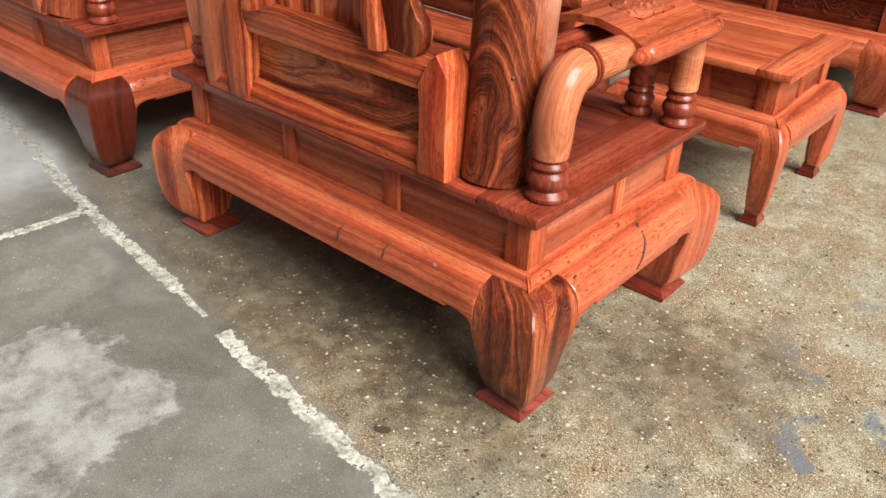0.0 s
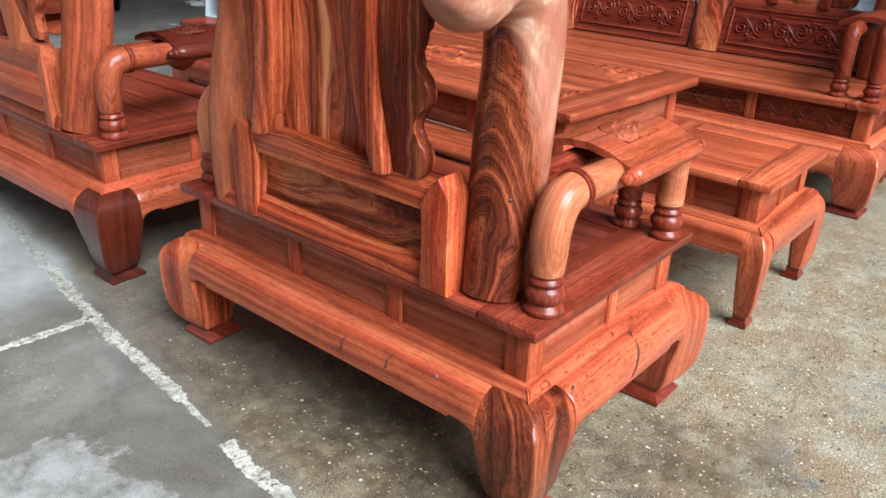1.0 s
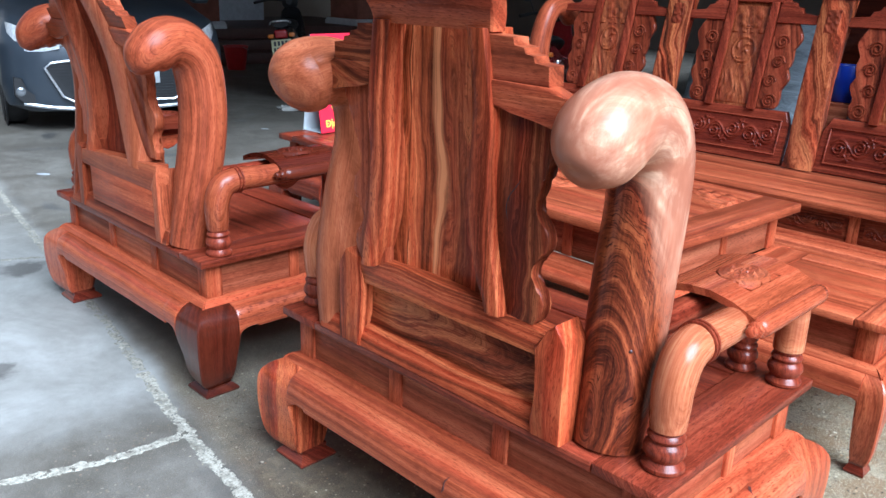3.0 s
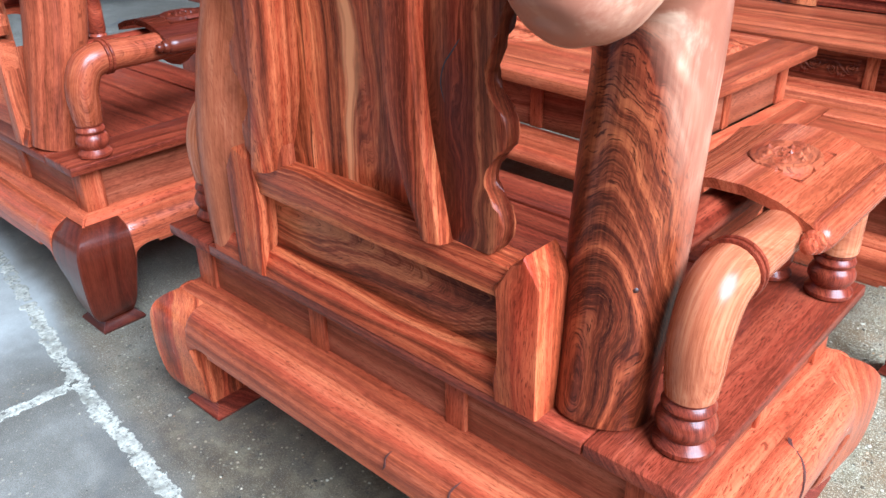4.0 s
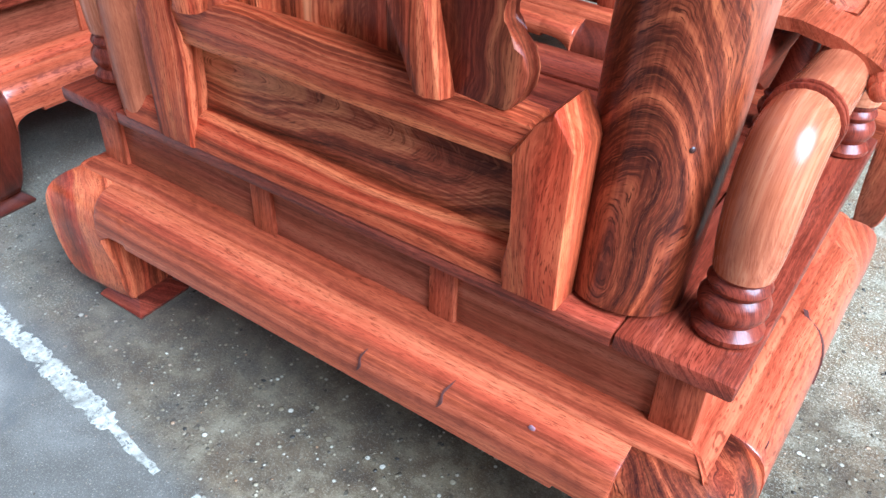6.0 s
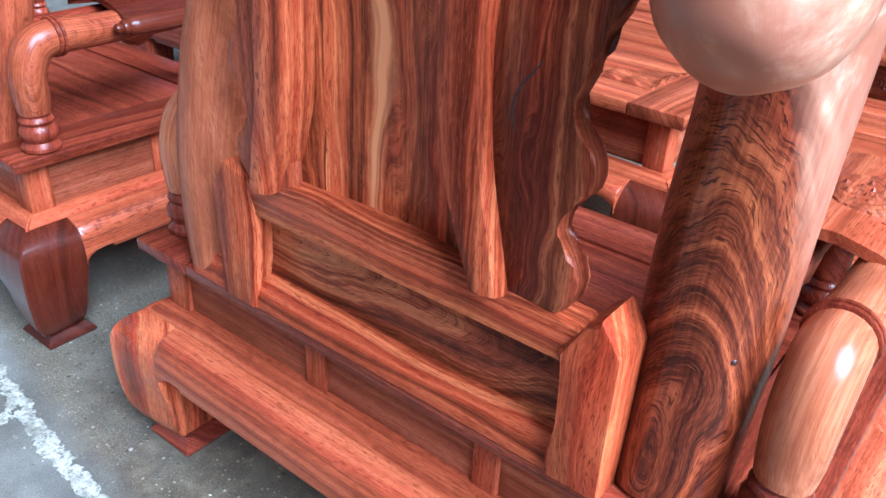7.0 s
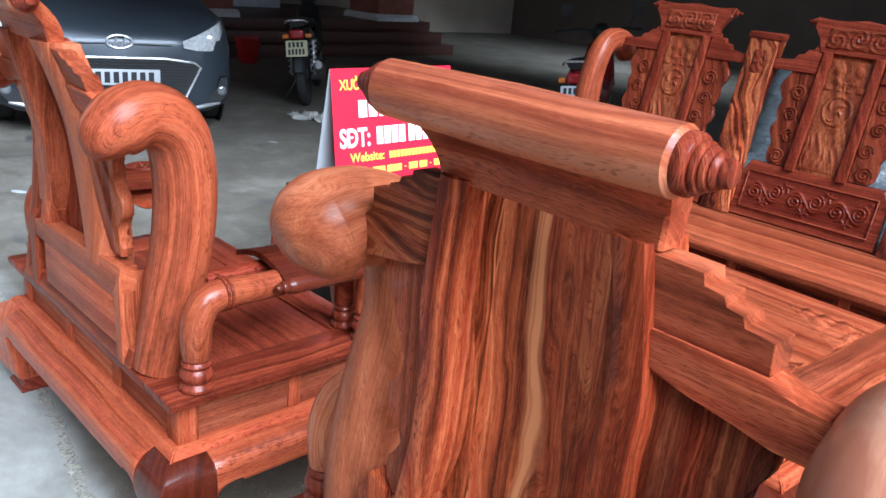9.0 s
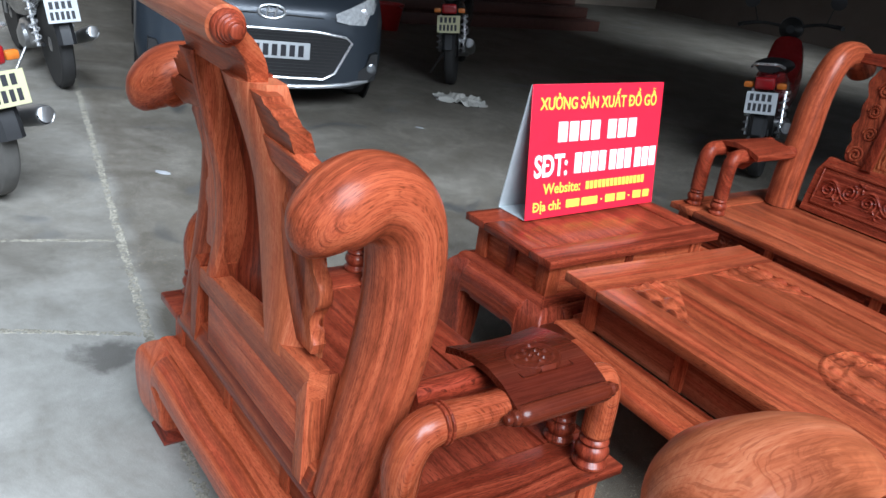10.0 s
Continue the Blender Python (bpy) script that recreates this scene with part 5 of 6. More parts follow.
def joint(pts, width, seed, gaps=(), dull=False, name="cement_joint"):
    """A pale cement joint with crumbled edges, a few millimetres proud of the slab."""
    if dull not in JOINTS:
        g = Nodes("dull_cement" if dull else "pale_cement")
        v = g.coords()
        n = g.noise(v, 95.0, 5.0, 0.75)
        m = g.noise(v, 22.0, 6.0, 0.7)
        k_ = 0.66 if dull else 0.82
        tint = lambda *c: tuple(q * k_ for q in c)
        g.set(Base_Color=g.mix(g.ramp(m, [(0.46, (0, 0, 0)), (0.64, (0.70, 0.70, 0.70))]), g.ramp(n, [(0.36, tint(0.16, 0.145, 0.108)), (0.45, tint(0.42, 0.39, 0.315)), (0.60, tint(0.61, 0.565, 0.455))]), tint(0.17, 0.150, 0.11)), Roughness=0.85)
        g.bump(n, 0.5, 0.003)
        JOINTS[dull] = g.mat
    P = [Vector((*p, 0)) for p in pts]
    dense = []
    for a, b in zip(P, P[1:]):
        n = max(2, int((b - a).length / (0.006 if dull else 0.0036)))
        dense += [a.lerp(b, i / n) for i in range(n)]
    bm = BM()
    prev = None
    tot = 0.0
    for i, p in enumerate(dense):
        d = (dense[min(i + 1, len(dense) - 1)] - dense[max(i - 1, 0)]).normalized()
        s = Vector((-d.y, d.x, 0))
        if i:
            tot += (p - dense[i - 1]).length
        k = 1.0
        for g0, g1, kk in gaps:
            if g0 < tot < g1:
                k = kk
        def side(off):
            q = p + Vector((off, 0.37 * off, seed))
            n_ = noise.noise(q * 19) * 0.26 + noise.noise(q * 55) * 0.22 + noise.noise(q * 130) * 0.14
            return max(0.0, width * ((0.46 if dull else 0.54) + n_) * k)
        w1, w2 = side(0.0), side(7.7)
        if w1 + w2 < width * 0.22:
            prev = None
            continue
        row = []
        for c in range(COLS + 1):
            f = c / COLS
            q = p + s * (w1 + (-w2 - w1) * f)
            edge = min(f, 1 - f)
            h = -0.002 if edge == 0 else 0.0011 + 0.0010 * noise.noise(q * 60) + 0.0006 * noise.noise(q * 160)
            row.append(bm.verts.new(q + Vector((0, 0, h))))
        if prev:
            for c in range(COLS):
                q = (row[c].co + prev[c + 1].co) / 2
                edge = min(c + 0.5, COLS - c - 0.5) / COLS
                if noise.noise(q * 38 + Vector((seed, 0, 0))) + 0.8 * noise.noise(q * 105) + 0.5 * noise.noise(q * 240) > (0.34 if dull else 0.56) + 0.9 * (min(edge, 0.25) - 0.25):
                    continue
                bm.faces.new((prev[c], prev[c + 1], row[c + 1], row[c]))
        prev = row
    bmesh.ops.delete(bm, geom=[v for v in bm.verts if not v.link_faces], context="VERTS")
    ob = part(name, bm, JOINTS[dull], None, smooth=60)
    tagged(ob, "pale crumbled cement joint in the concrete", "joint", kind="structure")


joint([(0.9, -0.44), (-0.03, -0.30), (-0.34, -0.262), (-0.60, -0.232), (-0.86, -0.198), (-1.32, -0.150), (-1.75, -0.075)], 0.039, 3, gaps=((1.53, 1.60, 0.0), (1.60, 1.73, 0.42), (1.73, 1.78, 0.85)))
joint([(-1.76, -0.073), (-2.19, 0.003), (-3.06, 0.12), (-3.84, 0.243), (-6.27, 0.62), (-9.0, 1.02)], 0.040, 4, dull=True)
joint([(-1.325, -0.17), (-1.341, -0.376), (-1.424, -0.622), (-1.62, -1.3), (-1.95, -2.6)], 0.034, 5)
joint([(-3.06, 0.10), (-3.238, -0.293), (-3.7, -1.4), (-4.3, -2.8)], 0.030, 7, dull=True)
joint([(-3.845, 0.22), (-3.971, -0.184), (-4.5, -1.6)], 0.028, 9, dull=True)


# ---- sign ----
def letters(body, size, bold):
    cu = bpy.data.curves.new("lettering", "FONT")
    cu.body, cu.size, cu.extrude, cu.offset = body, size, 0.0006, bold
    tmp = bpy.data.objects.new("lettering", cu)
    scene.collection.objects.link(tmp)
    me = bpy.data.meshes.new_from_object(tmp)
    bpy.data.objects.remove(tmp)
    return me


def text(parent, body, size, x, z, mat, place, name="lettering", bold=0.0010, width=None):
    """A line of lettering; the barred D and the horned vowels get their strokes as little bars."""
    plain_body = body.replace("Đ", "D").replace("Ư", "U").replace("Ở", "Ỏ")
    me = letters(plain_body, size, bold)
    bm = BM()
    bm.from_mesh(me)
    for i, c in enumerate(body):
        if c in "ĐƯỞ":
            xs = lambda t: max([v.co.x for v in letters(t, size, bold).vertices], default=0.0)
            a, b = xs(plain_body[:i].rstrip()) + (0.25 * size if plain_body[:i].endswith(" ") else 0.0), xs(plain_body[:i + 1])
            if c == "Đ":
                box(bm, a + 0.01 * size, a + 0.42 * size, 0.32 * size, 0.40 * size, -0.0006, 0.0009, 0)
            else:
                box(bm, b - 0.03 * size, b + 0.07 * size, 0.58 * size, 0.76 * size, -0.0006, 0.0009, 0)
    bmesh.ops.recalc_face_normals(bm, faces=bm.faces)
    x0, x1 = min(v.co.x for v in bm.verts), max(v.co.x for v in bm.verts)
    f = width / (x1 - x0) if width else 1.0
    for v in bm.verts:
        v.co.x = (v.co.x - (x0 + x1) / 2) * f
    bm.to_mesh(me)
    bm.free()
    me.name = name
    me.materials.append(mat)
    ob = new(name, me)
    ob.parent = parent
    ob.matrix_local = place @ pose(x, 0, z, 90, 0, 0)
    return ob


def sign():
    w, h = 0.64, 0.44
    sg = thing("folding_sign", "red folding tabletop sign with white and yellow lettering", "sign", (-2.475, 1.4775, 0.5206), 91.8)
    red = plain("sign_red", (0.62, 0.012, 0.035), 0.38, var=0.05)
    white = plain("sign_white", (0.85, 0.84, 0.80), 0.5, var=0.03)
    yellow = plain("sign_yellow", (0.80, 0.55, 0.06), 0.5, var=0.03)
    grey = plain("sign_back", (0.42, 0.46, 0.47), 0.45, var=0.06)
    tilt = pose(0, 0, 0, -9.0, 0, 0)
    bm = BM(); box(bm, -w / 2, w / 2, 0, 0.003, 0, h, 0.0008, 1); bmesh.ops.transform(bm, matrix=tilt, verts=bm.verts); part("front_board", bm, red, sg, "red front board")
    top = tilt @ Vector((0, 0.003, h))
    bm = BM(); prism(bm, [(top.y, top.z), (top.y + 0.004, top.z - 0.001), (0.137, 0.0), (0.133, 0.0)], "x", -w / 2, w / 2, 0); part("back_board", bm, grey, sg, "grey back board")
    bm = BM(); box(bm, -w / 2, w / 2, 0.003, 0.134, 0.0005, 0.002, 0); part("bottom_flap", bm, grey, sg)
    pl = tilt @ pose(0, -0.0012, 0, 0, 0, 0)
    text(sg, "XƯỞNG SẢN XUẤT ĐỒ GỖ", 0.054, 0, 0.360, yellow, pl, "top_line", 0.0011, 0.57)
    def bars(items, mat, name):
        for x0, x1, z0, z1 in items:
            bm = BM()
            box(bm, x0, x1, -0.0018, -0.0002, z0, z1, 0.0006, 1)
            bmesh.ops.transform(bm, matrix=tilt, verts=bm.verts)
            part(name, bm, mat, sg)
    bars([(-0.195 + i * 0.052 + (0.030 if i > 3 else 0), -0.195 + i * 0.052 + 0.042 + (0.030 if i > 3 else 0), 0.252, 0.318) for i in range(7)], white, "name_bar")
    text(sg, "SĐT:", 0.100, -0.218, 0.142, white, pl, "phone_line", 0.0026, 0.150)
    bars([(-0.108 + i * 0.040 + 0.012 * ((i > 3) + (i > 6)), -0.108 + i * 0.040 + 0.033 + 0.012 * ((i > 3) + (i > 6)), 0.142, 0.212) for i in range(10)], white, "number_bar")
    text(sg, "Website:", 0.050, -0.160, 0.082, yellow, pl, "web_line", 0.0008, 0.175)
    bars([(-0.045 + i * 0.0205, -0.045 + i * 0.0205 + 0.0165, 0.082, 0.110) for i in range(15)], yellow, "web_bar")
    text(sg, "Địa chỉ:", 0.044, -0.225, 0.026, yellow, pl, "address_line", 0.0010, 0.130)
    bars([(-0.135, -0.07, 0.026, 0.054), (-0.06, 0.02, 0.026, 0.054), (0.035, 0.045, 0.037, 0.042), (0.06, 0.11, 0.026, 0.054), (0.12, 0.165, 0.026, 0.054), (0.18, 0.19, 0.037, 0.042), (0.205, 0.25, 0.026, 0.054), (0.26, 0.295, 0.026, 0.054)], yellow, "address_bar")


sign()

# ---- vehicles ----
RUBBER = plain("tyre_rubber", (0.022, 0.021, 0.020), 0.75, bump=0.2)
DUSTY = plain("dusty_tyre", (0.085, 0.080, 0.072), 0.85, bump=0.3)
BLACK = plain("black_plastic", (0.015, 0.015, 0.016), 0.45)
CHROME = plain("chrome", (0.80, 0.80, 0.81), 0.28, 0.75, var=0.03)
STEEL = plain("dull_steel", (0.36, 0.36, 0.36), 0.38, 0.9)
PLATE = plain("plate_white", (0.52, 0.54, 0.55), 0.45, var=0.05)
PLATE_Y = plain("plate_yellowed", (0.48, 0.46, 0.27), 0.45, var=0.05)
REDLENS = plain("red_lens", (0.30, 0.012, 0.015), 0.15, coat=0.6)
INK = plain("plate_ink", (0.02, 0.02, 0.025), 0.5)


def glass(name, col, rough=0.03):
    g = Nodes(name)
    g.set(Base_Color=(*col, 1), Roughness=rough, Transmission_Weight=0.35, IOR=1.45, Coat_Weight=0.5)
    return g.mat


DARKGLASS = glass("dark_car_glass", (0.02, 0.025, 0.028))
LAMPGLASS = plain("lamp_lens", (0.78, 0.80, 0.82), 0.16, 0.25, 0.8, var=0.25, scale=40)


def wheel(parent, x, y, z, r, w, name, rim_r, axis="y", rubber=RUBBER, spokes=9):
    bm = BM(); lathe(bm, [(rim_r, -w * 0.42), (r * 0.93, -w * 0.5), (r * 0.985, -w * 0.36), (r, -w * 0.15), (r, w * 0.15), (r * 0.985, w * 0.36), (r * 0.93, w * 0.5), (rim_r, w * 0.42)], (x, y, z), 36, axis)
    wh = part(name, bm, rubber, parent)
    bm = BM(); lathe(bm, [(rim_r * 1.0, -w * 0.38), (rim_r * 0.90, -w * 0.40), (rim_r * 0.86, -w * 0.25), (rim_r * 0.86, w * 0.25), (rim_r * 0.90, w * 0.40), (rim_r, w * 0.38)], (x, y, z), 36, axis); part("rim", bm, STEEL, wh)
    bm = BM()
    for i in range(spokes):
        a = 2 * math.pi * i / spokes
        c, s = math.cos(a), math.sin(a)
        tube(bm, [(x, y, z, 0.018 * r / 0.28), (x + c * rim_r * 0.9, y, z + s * rim_r * 0.9, 0.008 * r / 0.28)], 6)
    lathe(bm, [(rim_r * 0.2, -w * 0.45), (rim_r * 0.24, -w * 0.4), (rim_r * 0.24, w * 0.4), (rim_r * 0.2, w * 0.45)], (x, y, z), 16, axis)
    part("spoke_wheel", bm, STEEL, wh)
    return wh


def plate_bars(parent, rows, place, mat=INK):
    for x0, step, k, z0, hgt in rows:
        for i in range(k):
            bm = BM()
            box(bm, x0 + i * step, x0 + i * step + step * 0.62, -0.004, -0.0025, z0, z0 + hgt, 0)
            bmesh.ops.transform(bm, matrix=place, verts=bm.verts)
            part("plate_bar", bm, mat, parent, smooth=0)


def motorbike(at, turn, paint, label, plate_mat, tyre, lean_deg=-7.0):
    """Small underbone motorbike; its rear wheel touches the ground at the origin and it heads along x."""
    mb = thing("motorbike", label, "motorbike", at, turn, "parked motorbikes")
    mb.matrix_world = pose(*at, 0, 0, turn) @ pose(0, 0, 0, lean_deg, 0, 0)
    body = plain(label.split()[0] + "_bike_paint", paint, 0.25, coat=0.5)
    wheel(mb, 0, 0, 0.285, 0.285, 0.085, "rear_wheel", 0.215, rubber=tyre, spokes=12)
    wheel(mb, 1.24, 0, 0.28, 0.28, 0.075, "front_wheel", 0.215, rubber=tyre, spokes=12)
    secs = []
    for x, hw, z0, z1 in ((-0.22, 0.045, 0.64, 0.70), (-0.10, 0.085, 0.58, 0.74), (0.10, 0.105, 0.50, 0.73), (0.32, 0.110, 0.40, 0.68), (0.52, 0.095, 0.36, 0.58), (0.70, 0.11, 0.34, 0.60), (0.84, 0.14, 0.38, 0.80), (0.93, 0.12, 0.56, 0.88), (0.99, 0.06, 0.66, 0.84)):
        zc, zh = (z0 + z1) / 2, (z1 - z0) / 2
        secs.append([(x, hw * math.copysign(abs(math.cos(a)) ** 0.7, math.cos(a)), zc + zh * math.copysign(abs(math.sin(a)) ** 0.7, math.sin(a))) for a in [2 * math.pi * k / 16 for k in range(16)]])
    bm = BM(); loft(bm, secs); part("fairing", bm, body, mb, smooth=50)
    secs = []
    for x, hw, z0, z1 in ((-0.17, 0.07, 0.72, 0.775), (0.0, 0.115, 0.715, 0.80), (0.25, 0.125, 0.69, 0.785), (0.48, 0.11, 0.66, 0.755), (0.60, 0.06, 0.62, 0.71)):
        secs.append([(x, hw * math.cos(a), (z0 + z1) / 2 + (z1 - z0) / 2 * math.sin(a)) for a in [2 * math.pi * k / 14 for k in range(14)]])
    bm = BM(); loft(bm, secs); part("seat", bm, BLACK, mb, smooth=50)
    bm = BM(); tube(bm, spline([(-0.20, 0.10, 0.76, 0.009), (-0.28, 0.07, 0.785, 0.009), (-0.30, 0.0, 0.79, 0.009), (-0.28, -0.07, 0.785, 0.009), (-0.20, -0.10, 0.76, 0.009)], 4), 8); part("grab_rail", bm, CHROME, mb)
    bm = BM(); box(bm, -0.275, -0.20, -0.062, 0.062, 0.625, 0.705, 0.018, 3); part("tail_light", bm, REDLENS, mb, "red tail light")
    secs = []
    for i in range(11):
        a = radians(60 + 110 * i / 10)
        r1 = 0.335
        secs.append([(r1 * math.cos(a), -0.055, 0.285 + r1 * math.sin(a)), ((r1 + 0.022) * math.cos(a), -0.03, 0.285 + (r1 + 0.022) * math.sin(a)), ((r1 + 0.022) * math.cos(a), 0.03, 0.285 + (r1 + 0.022) * math.sin(a)), (r1 * math.cos(a), 0.055, 0.285 + r1 * math.sin(a)), ((r1 - 0.004) * math.cos(a), 0.05, 0.285 + (r1 - 0.004) * math.sin(a)), ((r1 - 0.004) * math.cos(a), -0.05, 0.285 + (r1 - 0.004) * math.sin(a))])
    bm = BM(); loft(bm, secs); part("rear_fender", bm, BLACK, mb)
    secs = []
    for i in range(13):
        a = radians(30 + 140 * i / 12)
        r1 = 0.315
        secs.append([(1.24 + r1 * math.cos(a), -0.06, 0.28 + r1 * math.sin(a)), (1.24 + (r1 + 0.02) * math.cos(a), 0, 0.28 + (r1 + 0.02) * math.sin(a)), (1.24 + r1 * math.cos(a), 0.06, 0.28 + r1 * math.sin(a)), (1.24 + (r1 - 0.006) * math.cos(a), 0, 0.28 + (r1 - 0.006) * math.sin(a))])
    bm = BM(); loft(bm, secs); part("front_fender", bm, body, mb)
    pp = pose(-0.335, 0, 0.55, -14, 0, -90) @ pose(0, 0, 0)
    bm = BM(); box(bm, -0.095, 0.095, -0.0025, 0.0025, -0.07, 0.07, 0.002, 1); bmesh.ops.transform(bm, matrix=pp, verts=bm.verts); pt = part("number_plate", bm, plate_mat, mb, "pale number plate")
    plate_bars(pt, [(-0.072, 0.036, 4, 0.012, 0.044), (-0.076, 0.031, 5, -0.052, 0.048)], pp)
    bm = BM(); tube(bm, spline([(0.52, -0.13, 0.26, 0.016), (0.30, -0.15, 0.24, 0.018), (0.16, -0.16, 0.27, 0.034), (-0.05, -0.165, 0.33, 0.046), (-0.26, -0.17, 0.39, 0.044), (-0.28, -0.17, 0.395, 0.030)], 4), 14); part("exhaust", bm, STEEL, mb)
    for s in (1, -1):
        bm = BM()
        pts = []
        for i in range(50):
            a = i * 0.75
            f = i / 49
            pts.append((0.0 + 0.10 * f + 0.026 * math.cos(a), s * 0.105 + 0.026 * math.sin(a), 0.30 + 0.28 * f, 0.006))
        tube(bm, pts, 6); tube(bm, [(0.0, s * 0.105, 0.28, 0.012), (0.10, s * 0.105, 0.58, 0.012)], 8); part("shock_absorber", bm, CHROME, mb)
        bm = BM(); tube(bm, [(1.24, s * 0.055, 0.28, 0.016), (1.06, s * 0.055, 0.74, 0.018)], 10); part("fork_leg", bm, STEEL, mb)
        bm = BM(); tube(bm, [(0.0, s * 0.075, 0.285, 0.014), (0.50, s * 0.07, 0.33, 0.016)], 8); part("swing_arm", bm, BLACK, mb)
        bm = BM(); tube(bm, spline([(0.99, s * 0.02, 0.94, 0.012), (0.97, s * 0.20, 0.97, 0.012), (0.90, s * 0.33, 0.96, 0.016), (0.86, s * 0.36, 0.955, 0.016)], 4), 10); hb = part("handlebar", bm, BLACK, mb)
        bm = BM(); tube(bm, [(0.95, s * 0.24, 0.97, 0.005), (0.97, s * 0.28, 1.10, 0.005)], 6); lathe(bm, [(0.02, -0.012), (0.052, -0.008), (0.056, 0.0), (0.050, 0.008), (0.02, 0.012)], (0.97, s * 0.30, 1.13), 16, "x"); part("mirror", bm, BLACK, hb)
        bm = BM(); box(bm, -0.245, -0.205, s * 0.10 - 0.03, s * 0.10 + 0.03, 0.63, 0.67, 0.012, 2); part("indicator", bm, plain("amber_lens", (0.55, 0.16, 0.02), 0.2), mb)
    bm = BM(); box(bm, 0.34, 0.62, -0.10, 0.10, 0.20, 0.36, 0.04, 3); lathe(bm, [(0.05, -0.14), (0.085, -0.12), (0.085, 0.12), (0.05, 0.14)], (0.44, 0, 0.26), 20, "y"); part("engine", bm, STEEL, mb)
    bm = BM(); tube(bm, [(0.40, 0.10, 0.22, 0.010), (0.36, 0.24, 0.01, 0.009)], 8); part("side_stand", bm, STEEL, mb)
    bm = BM(); lathe(bm, [(0.03, -0.05), (0.085, 0.0), (0.09, 0.04), (0.03, 0.06)], (0.98, 0, 0.93), 18, "x"); part("headlight", bm, BLACK, mb)
    return mb


motorbike((-4.52, -0.13, 0), 196, (0.03, 0.07, 0.14), "blue parked motorbike with a pale number plate", PLATE_Y, DUSTY)
motorbike((-6.46, 0.57, 0), 182, (0.02, 0.02, 0.022), "black parked motorbike with a dusty rear wheel", PLATE, RUBBER)
motorbike((-3.75, 4.45, 0), 118, (0.22, 0.012, 0.014), "red and black motorbike parked behind the bench", PLATE, RUBBER)
motorbike((-6.45, 3.75, 0), 140, (0.018, 0.018, 0.020), "black motorbike parked before the house steps", PLATE_Y, RUBBER)


